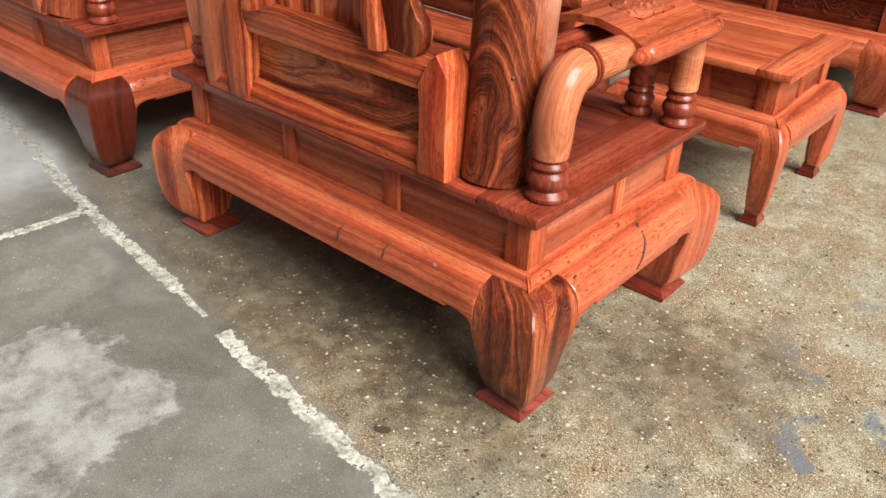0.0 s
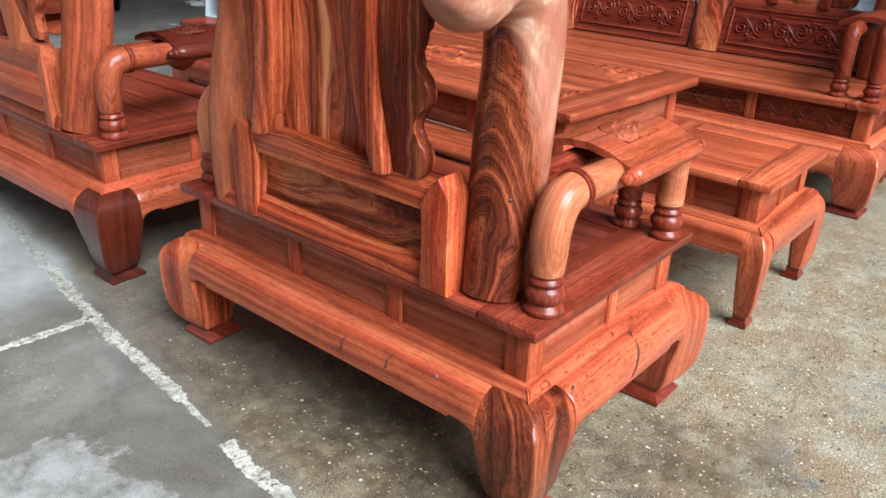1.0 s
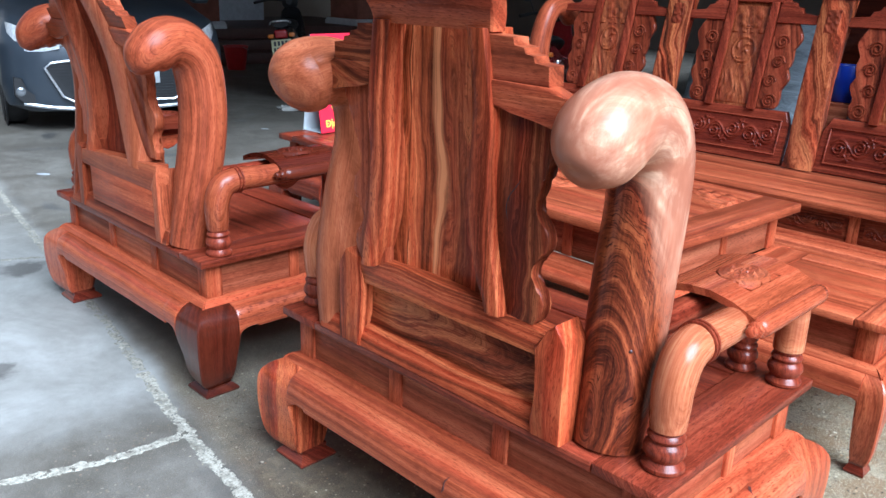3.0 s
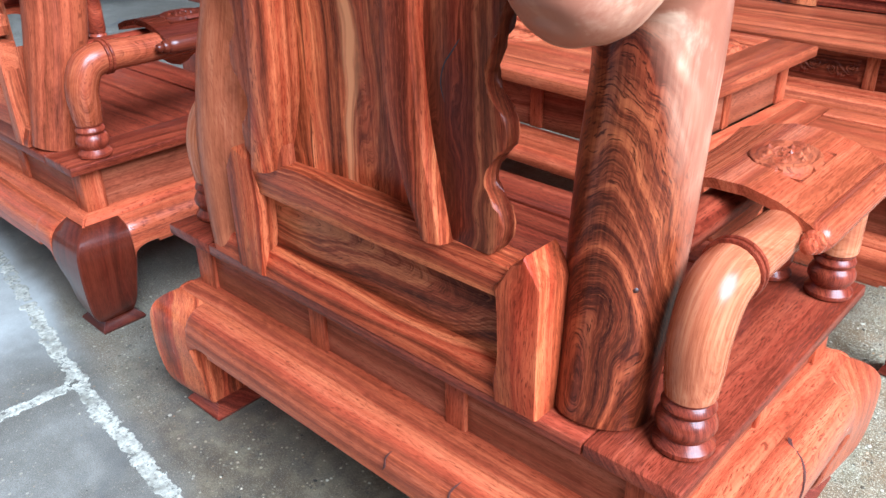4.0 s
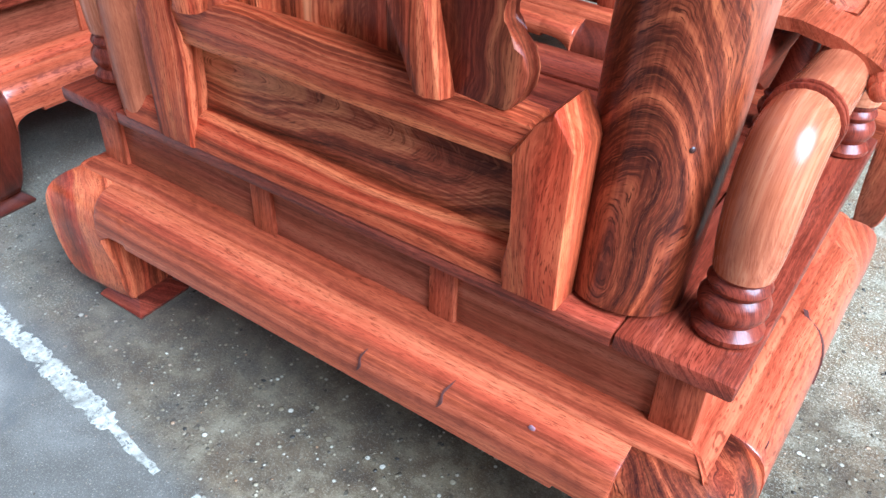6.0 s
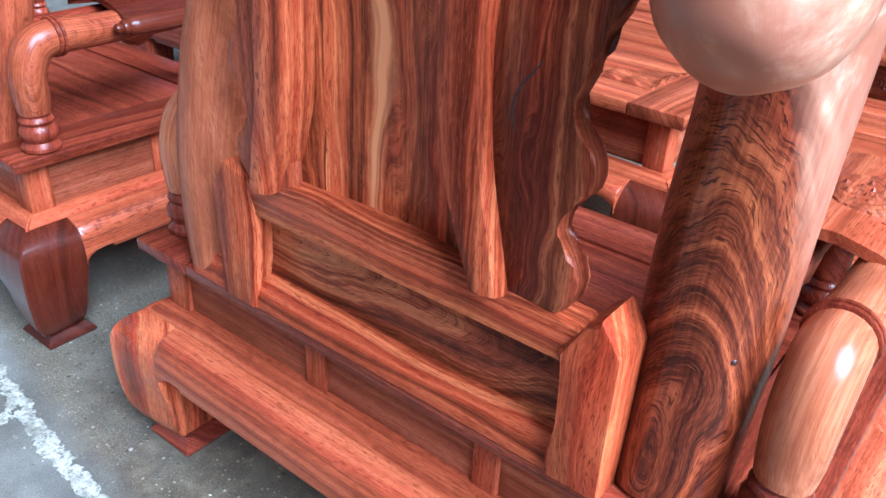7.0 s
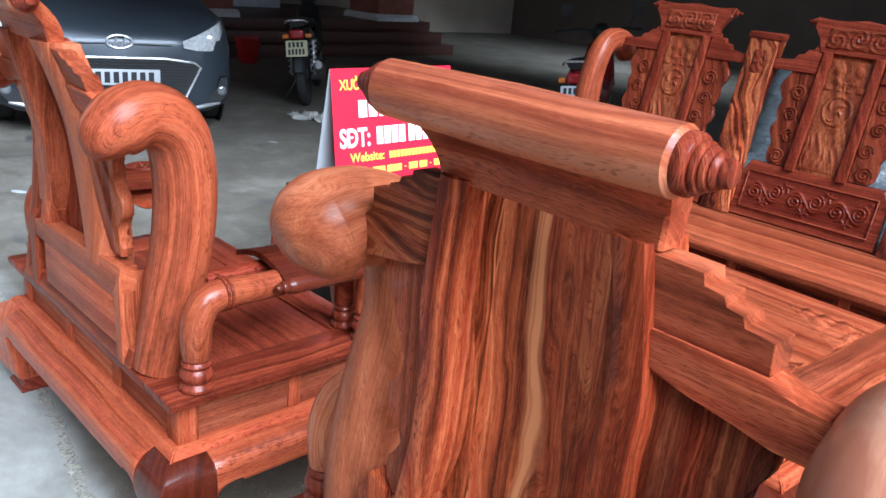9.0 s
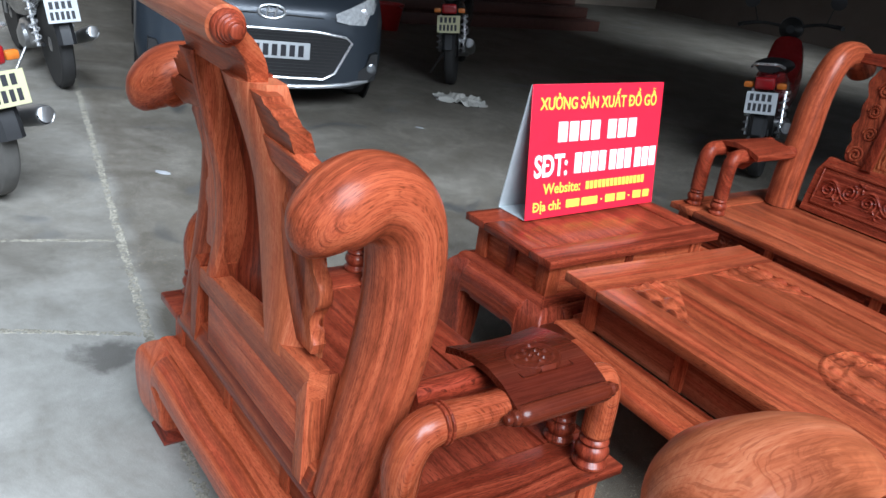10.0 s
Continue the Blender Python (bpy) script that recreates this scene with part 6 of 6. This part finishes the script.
def car():
    c = thing("car", "grey hatchback parked under the roof with its bonnet forward", "car", (-5.70, 1.685, 0), -15)
    paint = plain("grey_car_paint", (0.044, 0.054, 0.068), 0.34, 0.25, 0.3, var=0.04)
    # the body, from the nose (x = 0) to the tail, as half outlines: side line, waist, top
    st = [(0.0, 0.60, 0.20, 0.58, 0.66), (-0.04, 0.74, 0.17, 0.66, 0.74), (-0.14, 0.82, 0.16, 0.74, 0.82), (-0.40, 0.835, 0.17, 0.81, 0.90), (-0.75, 0.82, 0.19, 0.86, 0.97), (-0.98, 0.82, 0.19, 0.89, 1.02), (-2.6, 0.82, 0.19, 0.92, 1.02), (-3.3, 0.80, 0.20, 0.92, 1.02), (-3.62, 0.72, 0.26, 0.80, 0.95), (-3.68, 0.60, 0.30, 0.70, 0.85)]
    secs = []
    for x, hw, z0, zw, zt in st:
        half = [(0, z0), (hw * 0.80, z0), (hw * 0.97, z0 + 0.05), (hw, z0 + 0.20), (hw * 0.99, zw - 0.12), (hw * 0.955, zw), (hw * 0.86, zw + (zt - zw) * 0.55), (hw * 0.55, zt - 0.006), (0, zt)]
        secs.append([(x - 0.10 * (abs(y) / 0.82) ** 2.6 if x > -0.3 else x, y, z) for y, z in half] + [(x - 0.10 * (abs(y) / 0.82) ** 2.6 if x > -0.3 else x, -y, z) for y, z in reversed(half[1:-1])])
    bm = BM(); loft(bm, secs); part("body", bm, paint, c, smooth=50)
    # cabin
    secs = []
    for z, xf, xb, hw in ((0.98, -0.93, -3.50, 0.74), (1.18, -1.28, -3.44, 0.70), (1.36, -1.62, -3.32, 0.64), (1.46, -1.86, -3.10, 0.58), (1.50, -2.15, -2.8, 0.45)):
        secs.append([(xf, -hw * 0.86, z), (xf + 0.05, 0, z), (xf, hw * 0.86, z), (xf - 0.16, hw, z), (xb + 0.2, hw, z), (xb, hw * 0.8, z), (xb, -hw * 0.8, z), (xb + 0.2, -hw, z), (xf - 0.16, -hw, z)])
    bm = BM(); loft(bm, secs); part("cabin", bm, DARKGLASS, c, "dark windscreen and windows", smooth=50)
    bm = BM(); prism(bm, [(-1.80, 1.465), (-2.2, 1.512), (-2.9, 1.512), (-3.2, 1.46), (-3.2, 1.44), (-1.84, 1.445)], "y", -0.56, 0.56, 0.01); part("roof", bm, paint, c)
    for s in (1, -1):
        bm = BM(); tube(bm, spline([(-0.92, s * 0.70, 0.99, 0.028), (-1.28, s * 0.665, 1.18, 0.028), (-1.62, s * 0.61, 1.36, 0.028), (-1.9, s * 0.56, 1.47, 0.028)], 3), 8); part("pillar", bm, paint, c)
        bm = BM(); box(bm, -1.22, -1.06, s * 0.88 - 0.075, s * 0.88 + 0.075, 0.93, 1.06, 0.035, 3); part("wing_mirror", bm, paint, c)
        # headlight
        secs = []
        for y, z0, z1, xo in ((0.43, 0.635, 0.665, -0.045), (0.53, 0.615, 0.705, -0.072), (0.64, 0.612, 0.755, -0.115), (0.715, 0.635, 0.79, -0.185), (0.755, 0.68, 0.80, -0.26)):
            secs.append([(xo + 0.050, s * y, z0), (xo + 0.052, s * y, (z0 + z1) / 2), (xo + 0.012, s * y, z1 + 0.012), (xo - 0.10, s * y, z1), (xo - 0.08, s * y, z0)])
        bm = BM(); loft(bm, secs); hl = part("headlight", bm, LAMPGLASS, c, "clear headlight")
        bm = BM(); lathe(bm, [(0.045, -0.02), (0.040, 0.0), (0.030, 0.004)], (-0.13 + 0.062, s * 0.63, 0.68), 18, "x"); part("reflector", bm, CHROME, hl)
        bm = BM(); prism(bm, [(s * 0.60, 0.22), (s * 0.545, 0.24), (s * 0.68, 0.335), (s * 0.70, 0.42), (s * 0.755, 0.43), (s * 0.76, 0.30), (s * 0.71, 0.245)], "x", -0.16, -0.062, 0.004); fp = part("fog_recess", bm, BLACK, c)
        bm = BM(); lathe(bm, [(0.034, -0.02), (0.034, 0.006), (0.028, 0.010), (0.016, 0.013), (0.004, 0.014)], (-0.066, s * 0.715, 0.325), 20, "x"); part("fog_lamp", bm, plain("fog_lens", (0.20, 0.21, 0.22), 0.15, 0.5, 0.6), fp)
        for x in (-0.72, -3.05):
            wheel(c, x, s * 0.745, 0.285, 0.285, 0.17, "wheel", 0.19, spokes=8)
            bm = BM(); lathe(bm, [(0.34, 0.0), (0.345, 0.012), (0.30, 0.013)], (x, s * 0.806, 0.30), 32, "y", s); part("wheel_arch", bm, BLACK, c)
    # grille, its bright frame, plate, badge, lower lip
    gr = [(-0.50, 0.535), (-0.545, 0.50), (-0.44, 0.29), (-0.36, 0.245), (0.36, 0.245), (0.44, 0.29), (0.545, 0.50), (0.50, 0.535), (0.30, 0.558), (-0.30, 0.558)]
    def nose(y):
        return -0.10 * (abs(y) / 0.82) ** 2.6
    bm = BM()
    prism(bm, gr, "x", -0.05, 0.010, 0.003)
    grille = part("grille", bm, BLACK, c, "black honeycomb grille in a bright frame")
    gb = plain("grille_black", (0.012, 0.012, 0.013), 0.45)
    for z in np.arange(0.265, 0.55, 0.022):
        hw = 0.37 + 0.17 * min(1, (z - 0.245) / 0.26)
        bm = BM(); box(bm, 0.010, 0.016, -hw + 0.02, hw - 0.02, z, z + 0.007, 0); part("grille_bar", bm, gb, grille, smooth=0)
    pts = [(0.014, y, z, 0.009) for y, z in gr] + [(0.014, gr[0][0], gr[0][1], 0.009)]
    bm = BM(); tube(bm, pts, 8); part("grille_frame", bm, CHROME, grille, "bright chrome surround")
    bm = BM(); box(bm, 0.016, 0.028, -0.26, 0.26, 0.372, 0.482, 0.004); pl = part("number_plate", bm, PLATE, c, "white number plate")
    plate_bars(pl, [(-0.225, 0.058, 8, -0.038, 0.075)], pose(0.026, 0, 0.427, 0, 0, 90))
    bm = BM()
    pts = [(0.004, 0.085 * math.cos(a), 0.665 + 0.043 * math.sin(a), 0.008) for a in [2 * math.pi * k / 28 for k in range(29)]]
    tube(bm, pts, 8); tube(bm, [(0.004, -0.035, 0.635, 0.006), (0.004, -0.020, 0.695, 0.006)], 6); tube(bm, [(0.004, 0.020, 0.635, 0.006), (0.004, 0.035, 0.695, 0.006)], 6); tube(bm, [(0.004, -0.03, 0.66, 0.005), (0.004, 0.03, 0.67, 0.005)], 6)
    part("badge", bm, CHROME, c, "oval chrome badge")
    bm = BM(); tube(bm, [(nose(y) - 0.012, y, 0.652 - 0.012 * abs(y), 0.009) for y in np.linspace(-0.44, 0.44, 17)], 8); part("nose_strip", bm, BLACK, c)
    bm = BM(); tube(bm, [(nose(y) * 1.4 + 0.005, y, 0.185 + 0.05 * (abs(y) / 0.7) ** 3, 0.016) for y in np.linspace(-0.70, 0.70, 21)], 8); part("lower_lip", bm, plain("silver_trim", (0.45, 0.46, 0.47), 0.3, 0.6), c)
    bm = BM(); tube(bm, [(-0.96, y, 1.005 - 0.03 * (abs(y) / 0.7) ** 2, 0.018) for y in np.linspace(-0.68, 0.68, 15)], 6); part("wiper_cowl", bm, BLACK, c)


car()


# ---- house, steps and unseen roof at the back ----
def house():
    plaster = plain("house_plaster", (0.30, 0.25, 0.20), 0.8, var=0.1, scale=2.0)
    brickm = plain("brick_red", (0.24, 0.085, 0.055), 0.8, var=0.3, scale=5.0)
    white = plain("moulding_white", (0.62, 0.62, 0.62), 0.7)
    tile = plain("step_tile", (0.085, 0.034, 0.025), 0.45, var=0.2)
    doorm = plain("dark_door", (0.06, 0.022, 0.015), 0.4)
    zinc = plain("roof_sheet", (0.13, 0.11, 0.10), 0.6, 0.3)

    bm = BM(); box(bm, -13.2, -13.0, -6.0, 14.0, 0, 4.2, 0); w = part("wall_west", bm, plaster, None, smooth=0); tagged(w, "plastered house wall in deep shade", "wall", kind="structure")
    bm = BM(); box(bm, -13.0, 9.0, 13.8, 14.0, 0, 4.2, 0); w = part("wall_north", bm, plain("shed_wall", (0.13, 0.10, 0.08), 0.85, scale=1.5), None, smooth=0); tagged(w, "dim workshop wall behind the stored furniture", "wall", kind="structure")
    # unseen wall behind the camera, added to dim reflections and low sky light
    bm = BM(); box(bm, -13.0, 9.0, -5.4, -5.2, 0, 2.2, 0); w = part("wall_south", bm, plain("block_wall", (0.20, 0.17, 0.14), 0.85, var=0.2, scale=1.2), None, smooth=0); tagged(w, "unseen plain wall added to hold back low light from the south", "wall", kind="structure")
    for i in range(3):
        bm = BM(); box(bm, -13.0, -9.6 - 0.30 * i, 3.6, 8.7, 0.15 * i + 0.001, 0.15 * (i + 1), 0.008); s = part("porch_step", bm, tile, None); tagged(s, "brown tiled porch step before the house", "step", "porch steps", kind="structure")
    for y in (4.75, 7.95):
        col = thing("porch_column", "brick porch column with white mouldings", "column", (-10.55, y, 0.45), 0, "porch columns")
        bm = BM(); box(bm, -0.36, 0.36, -0.36, 0.36, 0.0, 0.55, 0.006); part("plinth", bm, brickm, col)
        for z, o in ((0.0, 0.43), (0.50, 0.43)):
            bm = BM(); prism(bm, [(-o, z), (-o, z + 0.05), (-o + 0.05, z + 0.10), (o - 0.05, z + 0.10), (o, z + 0.05), (o, z)], "y", -o, o, 0.01); part("moulding", bm, white, col)
        bm = BM()
        for k in range(14):
            box(bm, -0.30, 0.30, -0.30, 0.30, 0.605 + k * 0.085, 0.605 + k * 0.085 + 0.075, 0.004, 1)
        part("brick_shaft", bm, brickm, col, smooth=0)
        bm = BM(); box(bm, -0.285, 0.285, -0.285, 0.285, 0.60, 2.9, 0); part("mortar_core", bm, plain("mortar", (0.30, 0.28, 0.26), 0.9), col, smooth=0)
    bm = BM(); box(bm, -12.999, -12.93, 5.6, 7.4, 0.45, 2.75, 0.01); d = part("door_1", bm, doorm, None); tagged(d, "dark wooden double door of the house", "door", kind="structure")
    bm = BM(); box(bm, -12.2, -12.0, 6.0, 7.0, 0.45, 3.0, 0.01); d = part("wall_inner", bm, plain("grey_white_wall", (0.55, 0.58, 0.62), 0.8), None); tagged(d, "pale wall by the house entrance", "wall", kind="structure")

    # unseen corrugated roof, sized to darken the house front and the store behind the bench
    def sheet(name, x0, x1, y0, y1, z0, z1, along):
        bm = BM()
        n = int(((y1 - y0) if along == "x" else (x1 - x0)) / 0.06)
        rows = []
        for i in range(n + 1):
            h = 0.018 * math.sin(i * math.pi / 1.6)
            if along == "x":
                y = y0 + (y1 - y0) * i / n
                rows.append([(x0, y, z0 + h), (x1, y, z1 + h)])
            else:
                x = x0 + (x1 - x0) * i / n
                rows.append([(x, y0, z0 + h), (x, y1, z1 + h)])
        top = [[bm.verts.new(p) for p in r] for r in rows]
        low = [[bm.verts.new((p[0], p[1], p[2] - 0.004)) for p in r] for r in rows]
        for a, b in zip(top, top[1:]):
            bm.faces.new((a[0], a[1], b[1], b[0]))
        for a, b in zip(low, low[1:]):
            bm.faces.new((a[0], b[0], b[1], a[1]))
        ob = part(name, bm, zinc, None, smooth=60)
        tagged(ob, "unseen corrugated roof sheet that keeps the background dark", "roof", kind="structure")
    sheet("roof_west", -13.2, -2.8, 0.5, 9.0, 3.7, 2.6, "x")
    # gap left past y 9 so a pool of daylight reaches the floor
    sheet("roof_west_rear", -13.2, -6.4, 9.02, 11.6, 3.9, 3.3, "x")
    sheet("roof_west_end", -13.2, -2.8, 11.62, 14.0, 3.9, 3.0, "x")
    sheet("roof_north", -2.78, 9.0, 2.75, 14.0, 3.4, 4.1, "y")
    for x, y in ((4.0, 3.45), (8.5, 3.45), (-4.9, -5.0)):
        bm = BM(); tube(bm, [(x, y, 0, 0.05), (x, y, 3.15, 0.05)], 14); p = part("roof_post", bm, STEEL, None); tagged(p, "steel tube post added out of view for the roof", "post", "roof posts", kind="structure")


house()


# ---- clutter ----
def bucket():
    b = thing("bucket", "red plastic bucket on the ground by the column", "bucket", (-9.15, 4.72, 0))
    bm = BM(); lathe(bm, [(0.11, 0.0), (0.115, 0.005), (0.155, 0.29), (0.165, 0.295), (0.165, 0.305), (0.150, 0.305), (0.148, 0.285), (0.108, 0.012), (0.01, 0.010)], (0, 0, 0), 28)
    part("shell", bm, plain("red_plastic", (0.42, 0.012, 0.014), 0.4), b)
    bm = BM(); tube(bm, [(0.158 * math.cos(a), 0.158 * math.sin(a), 0.30 - 0.10 * abs(math.sin(a / 1)) * 0.6, 0.004) for a in np.linspace(0, math.pi, 15)], 6); part("handle", bm, STEEL, b)


def cloth():
    bm = BM()
    n = 22
    g = []
    for j in range(n + 1):
        row = []
        for i in range(n + 1):
            u, v = i / n - 0.5, j / n - 0.5
            r = 1 - 0.3 * abs(math.sin(7 * u + 3 * v))
            h = 0.004 + 0.10 * max(0, noise.noise(Vector((u * 5, v * 5, 2)))) * (1 - 2 * abs(u)) + 0.05 * max(0, noise.noise(Vector((u * 13, v * 13, 7))))
            row.append(bm.verts.new((u * 0.50 * r, v * 0.34 * r, h)))
        g.append(row)
    for j in range(n):
        for i in range(n):
            bm.faces.new((g[j][i], g[j][i + 1], g[j + 1][i + 1], g[j + 1][i]))
    ob = part("rag", bm, plain("dirty_rag", (0.42, 0.41, 0.37), 0.9, bump=0.3), None, smooth=180)
    ob.matrix_world = pose(-5.86, 3.42, 0.001, 0, 0, 40)
    tagged(ob, "dirty white rag crumpled on the concrete", "rag")


def beam():
    bm = BM(); box(bm, -0.75, 0.75, -0.04, 0.04, 0, 0.07, 0.004)
    ob = part("timber", bm, plain("grey_timber", (0.20, 0.17, 0.14), 0.8, bump=0.3), None)
    ob.matrix_world = pose(-4.35, 3.55, 0.0005, 0, 0, 152)
    tagged(ob, "grey sawn timber lying on the concrete", "timber")


def scraps():
    rnd = random.Random(4)
    m = plain("paper_scrap", (0.36, 0.37, 0.38), 0.8)
    for x, y, s in ((-4.62, 0.66, 0.05), (-5.2, 2.6, 0.03), (-0.155, -0.205, 0.016)):
        bm = BM(); prism(bm, [(s * math.cos(a) * rnd.uniform(0.6, 1.2), 0.6 * s * math.sin(a) * rnd.uniform(0.6, 1.2)) for a in np.linspace(0, 5.6, 7)], "z", 0.0005, 0.003, 0)
        dark = s < 0.02
        ob = part("leaf_scrap" if dark else "paper_scrap", bm, plain("dry_leaf", (0.05, 0.03, 0.02), 0.6) if dark else m, None, smooth=0)
        ob.matrix_world = pose(x, y, 0, 0, 0, rnd.uniform(0, 180))
        tagged(ob, "dark dry leaf flat on the concrete" if dark else "small white paper scrap on the concrete", "leaf" if dark else "paper")


def wrapped(at, w, d, h, seed, label, mat):
    """A seat wrapped in plastic sheet: a lumpy covered block with a higher back."""
    bm = BM()
    secs = []
    for j in range(15):
        v = j / 14
        y = -d / 2 + d * v
        hz = h * (0.52 + 0.48 * min(1, max(0, (v - 0.55) / 0.15)))
        row = []
        for i in range(19):
            u = i / 18
            x = -w / 2 + w * u
            e = min(1, 7 * min(u, 1 - u)) * min(1, 8 * min(v + 0.02, 1.02 - v))
            p = Vector((x * 4, y * 4, seed))
            z = hz * (0.25 + 0.75 * e ** 0.4) + 0.05 * noise.noise(p * 2) + 0.03 * noise.noise(p * 5)
            row.append((x + 0.03 * noise.noise(p * 3), y + 0.03 * noise.noise(p * 3 + Vector((5, 0, 0))), z))
        row = [(row[0][0], y, 0)] + row + [(row[-1][0], y, 0)]
        secs.append(row)
    loft(bm, secs)
    ob = part("wrapped_seat", bm, mat, None, smooth=50)
    ob.matrix_world = pose(*at)
    tagged(ob, label, "wrapped furniture", "stored furniture")


def stored():
    sheetm = Nodes("plastic_wrap")
    v = sheetm.coords(3.0)
    n = sheetm.noise(sheetm.mapped(v, (6, 6, 18)), 1.0, 5.0, 0.65, 1.2)
    sheetm.set(Base_Color=sheetm.ramp(n, [(0.3, (0.10, 0.115, 0.125)), (0.7, (0.26, 0.29, 0.31))]), Roughness=0.28, Specular_IOR_Level=0.6)
    sheetm.bump(n, 0.8, 0.02)
    for i, (x, y, w, h) in enumerate(((-1.75, 3.75, 0.95, 1.02), (-0.72, 3.70, 0.90, 0.95), (0.35, 3.75, 1.0, 1.05))):
        wrapped((x, y, 0), w, 0.75, h, i * 3.1, "grey plastic-wrapped furniture stored behind the bench", sheetm.mat)
    # dark carved cabinet behind
    cb = thing("altar_cabinet", "dark carved wooden cabinet stored in the shade", "cabinet", (-0.55, 5.1, 0))
    bm = BM(); box(bm, -1.1, 1.1, -0.3, 0.3, 0.0, 1.05, 0.01); body = part("body", bm, wood("dark", "x", 6, 5, 0.4), cb)
    bm = BM(); relief(bm, (-1.05, -0.301, 0.15), (2.1, 0, 0), (0, 0, 0.85), (0, -1, 0), scrolls(2.5, 2.4, 12, 0.02), 110, 44, 0.004); part("front_carving", bm, wood("dark", "x", 6, 5, 0.35), body)
    e = edge_wave((1.1, 1.05), (-1.1, 1.05), 7, -0.22, 0.7)
    bm = BM(); prism(bm, e + [(-1.1, 1.04), (1.1, 1.04)], "y", -0.20, -0.10, 0.006); part("crest", bm, wood("dark", "x", 6, 5, 0.35), cb)
    # blue tin on a crate
    ct = thing("crate", "wooden crate in the shade behind the bench", "crate", (-1.22, 3.98, 0))
    for k in range(4):
        bm = BM(); box(bm, -0.15, 0.15, -0.15, 0.15, 0.012 + 0.15 * k, 0.13 + 0.15 * k, 0.004); part("slat_band", bm, wood("brown", "x", 5, 6, 0.6), ct)
    bm = BM(); box(bm, -0.135, 0.135, -0.135, 0.135, 0.0, 0.60, 0.004); part("core", bm, wood("brown", "x", 5, 6, 0.6), ct)
    bm = BM(); lathe(bm, [(0.085, 0.0), (0.088, 0.004), (0.088, 0.20), (0.085, 0.205), (0.078, 0.205), (0.076, 0.198), (0.01, 0.198)], (0, 0, 0), 24)
    ob = part("paint_tin", bm, plain("blue_tin", (0.01, 0.03, 0.30), 0.3), None)
    ob.matrix_world = pose(-1.22, 3.98, 0.603)
    tagged(ob, "blue tin standing on the crate", "tin")


bucket()
cloth()
beam()
scraps()
stored()
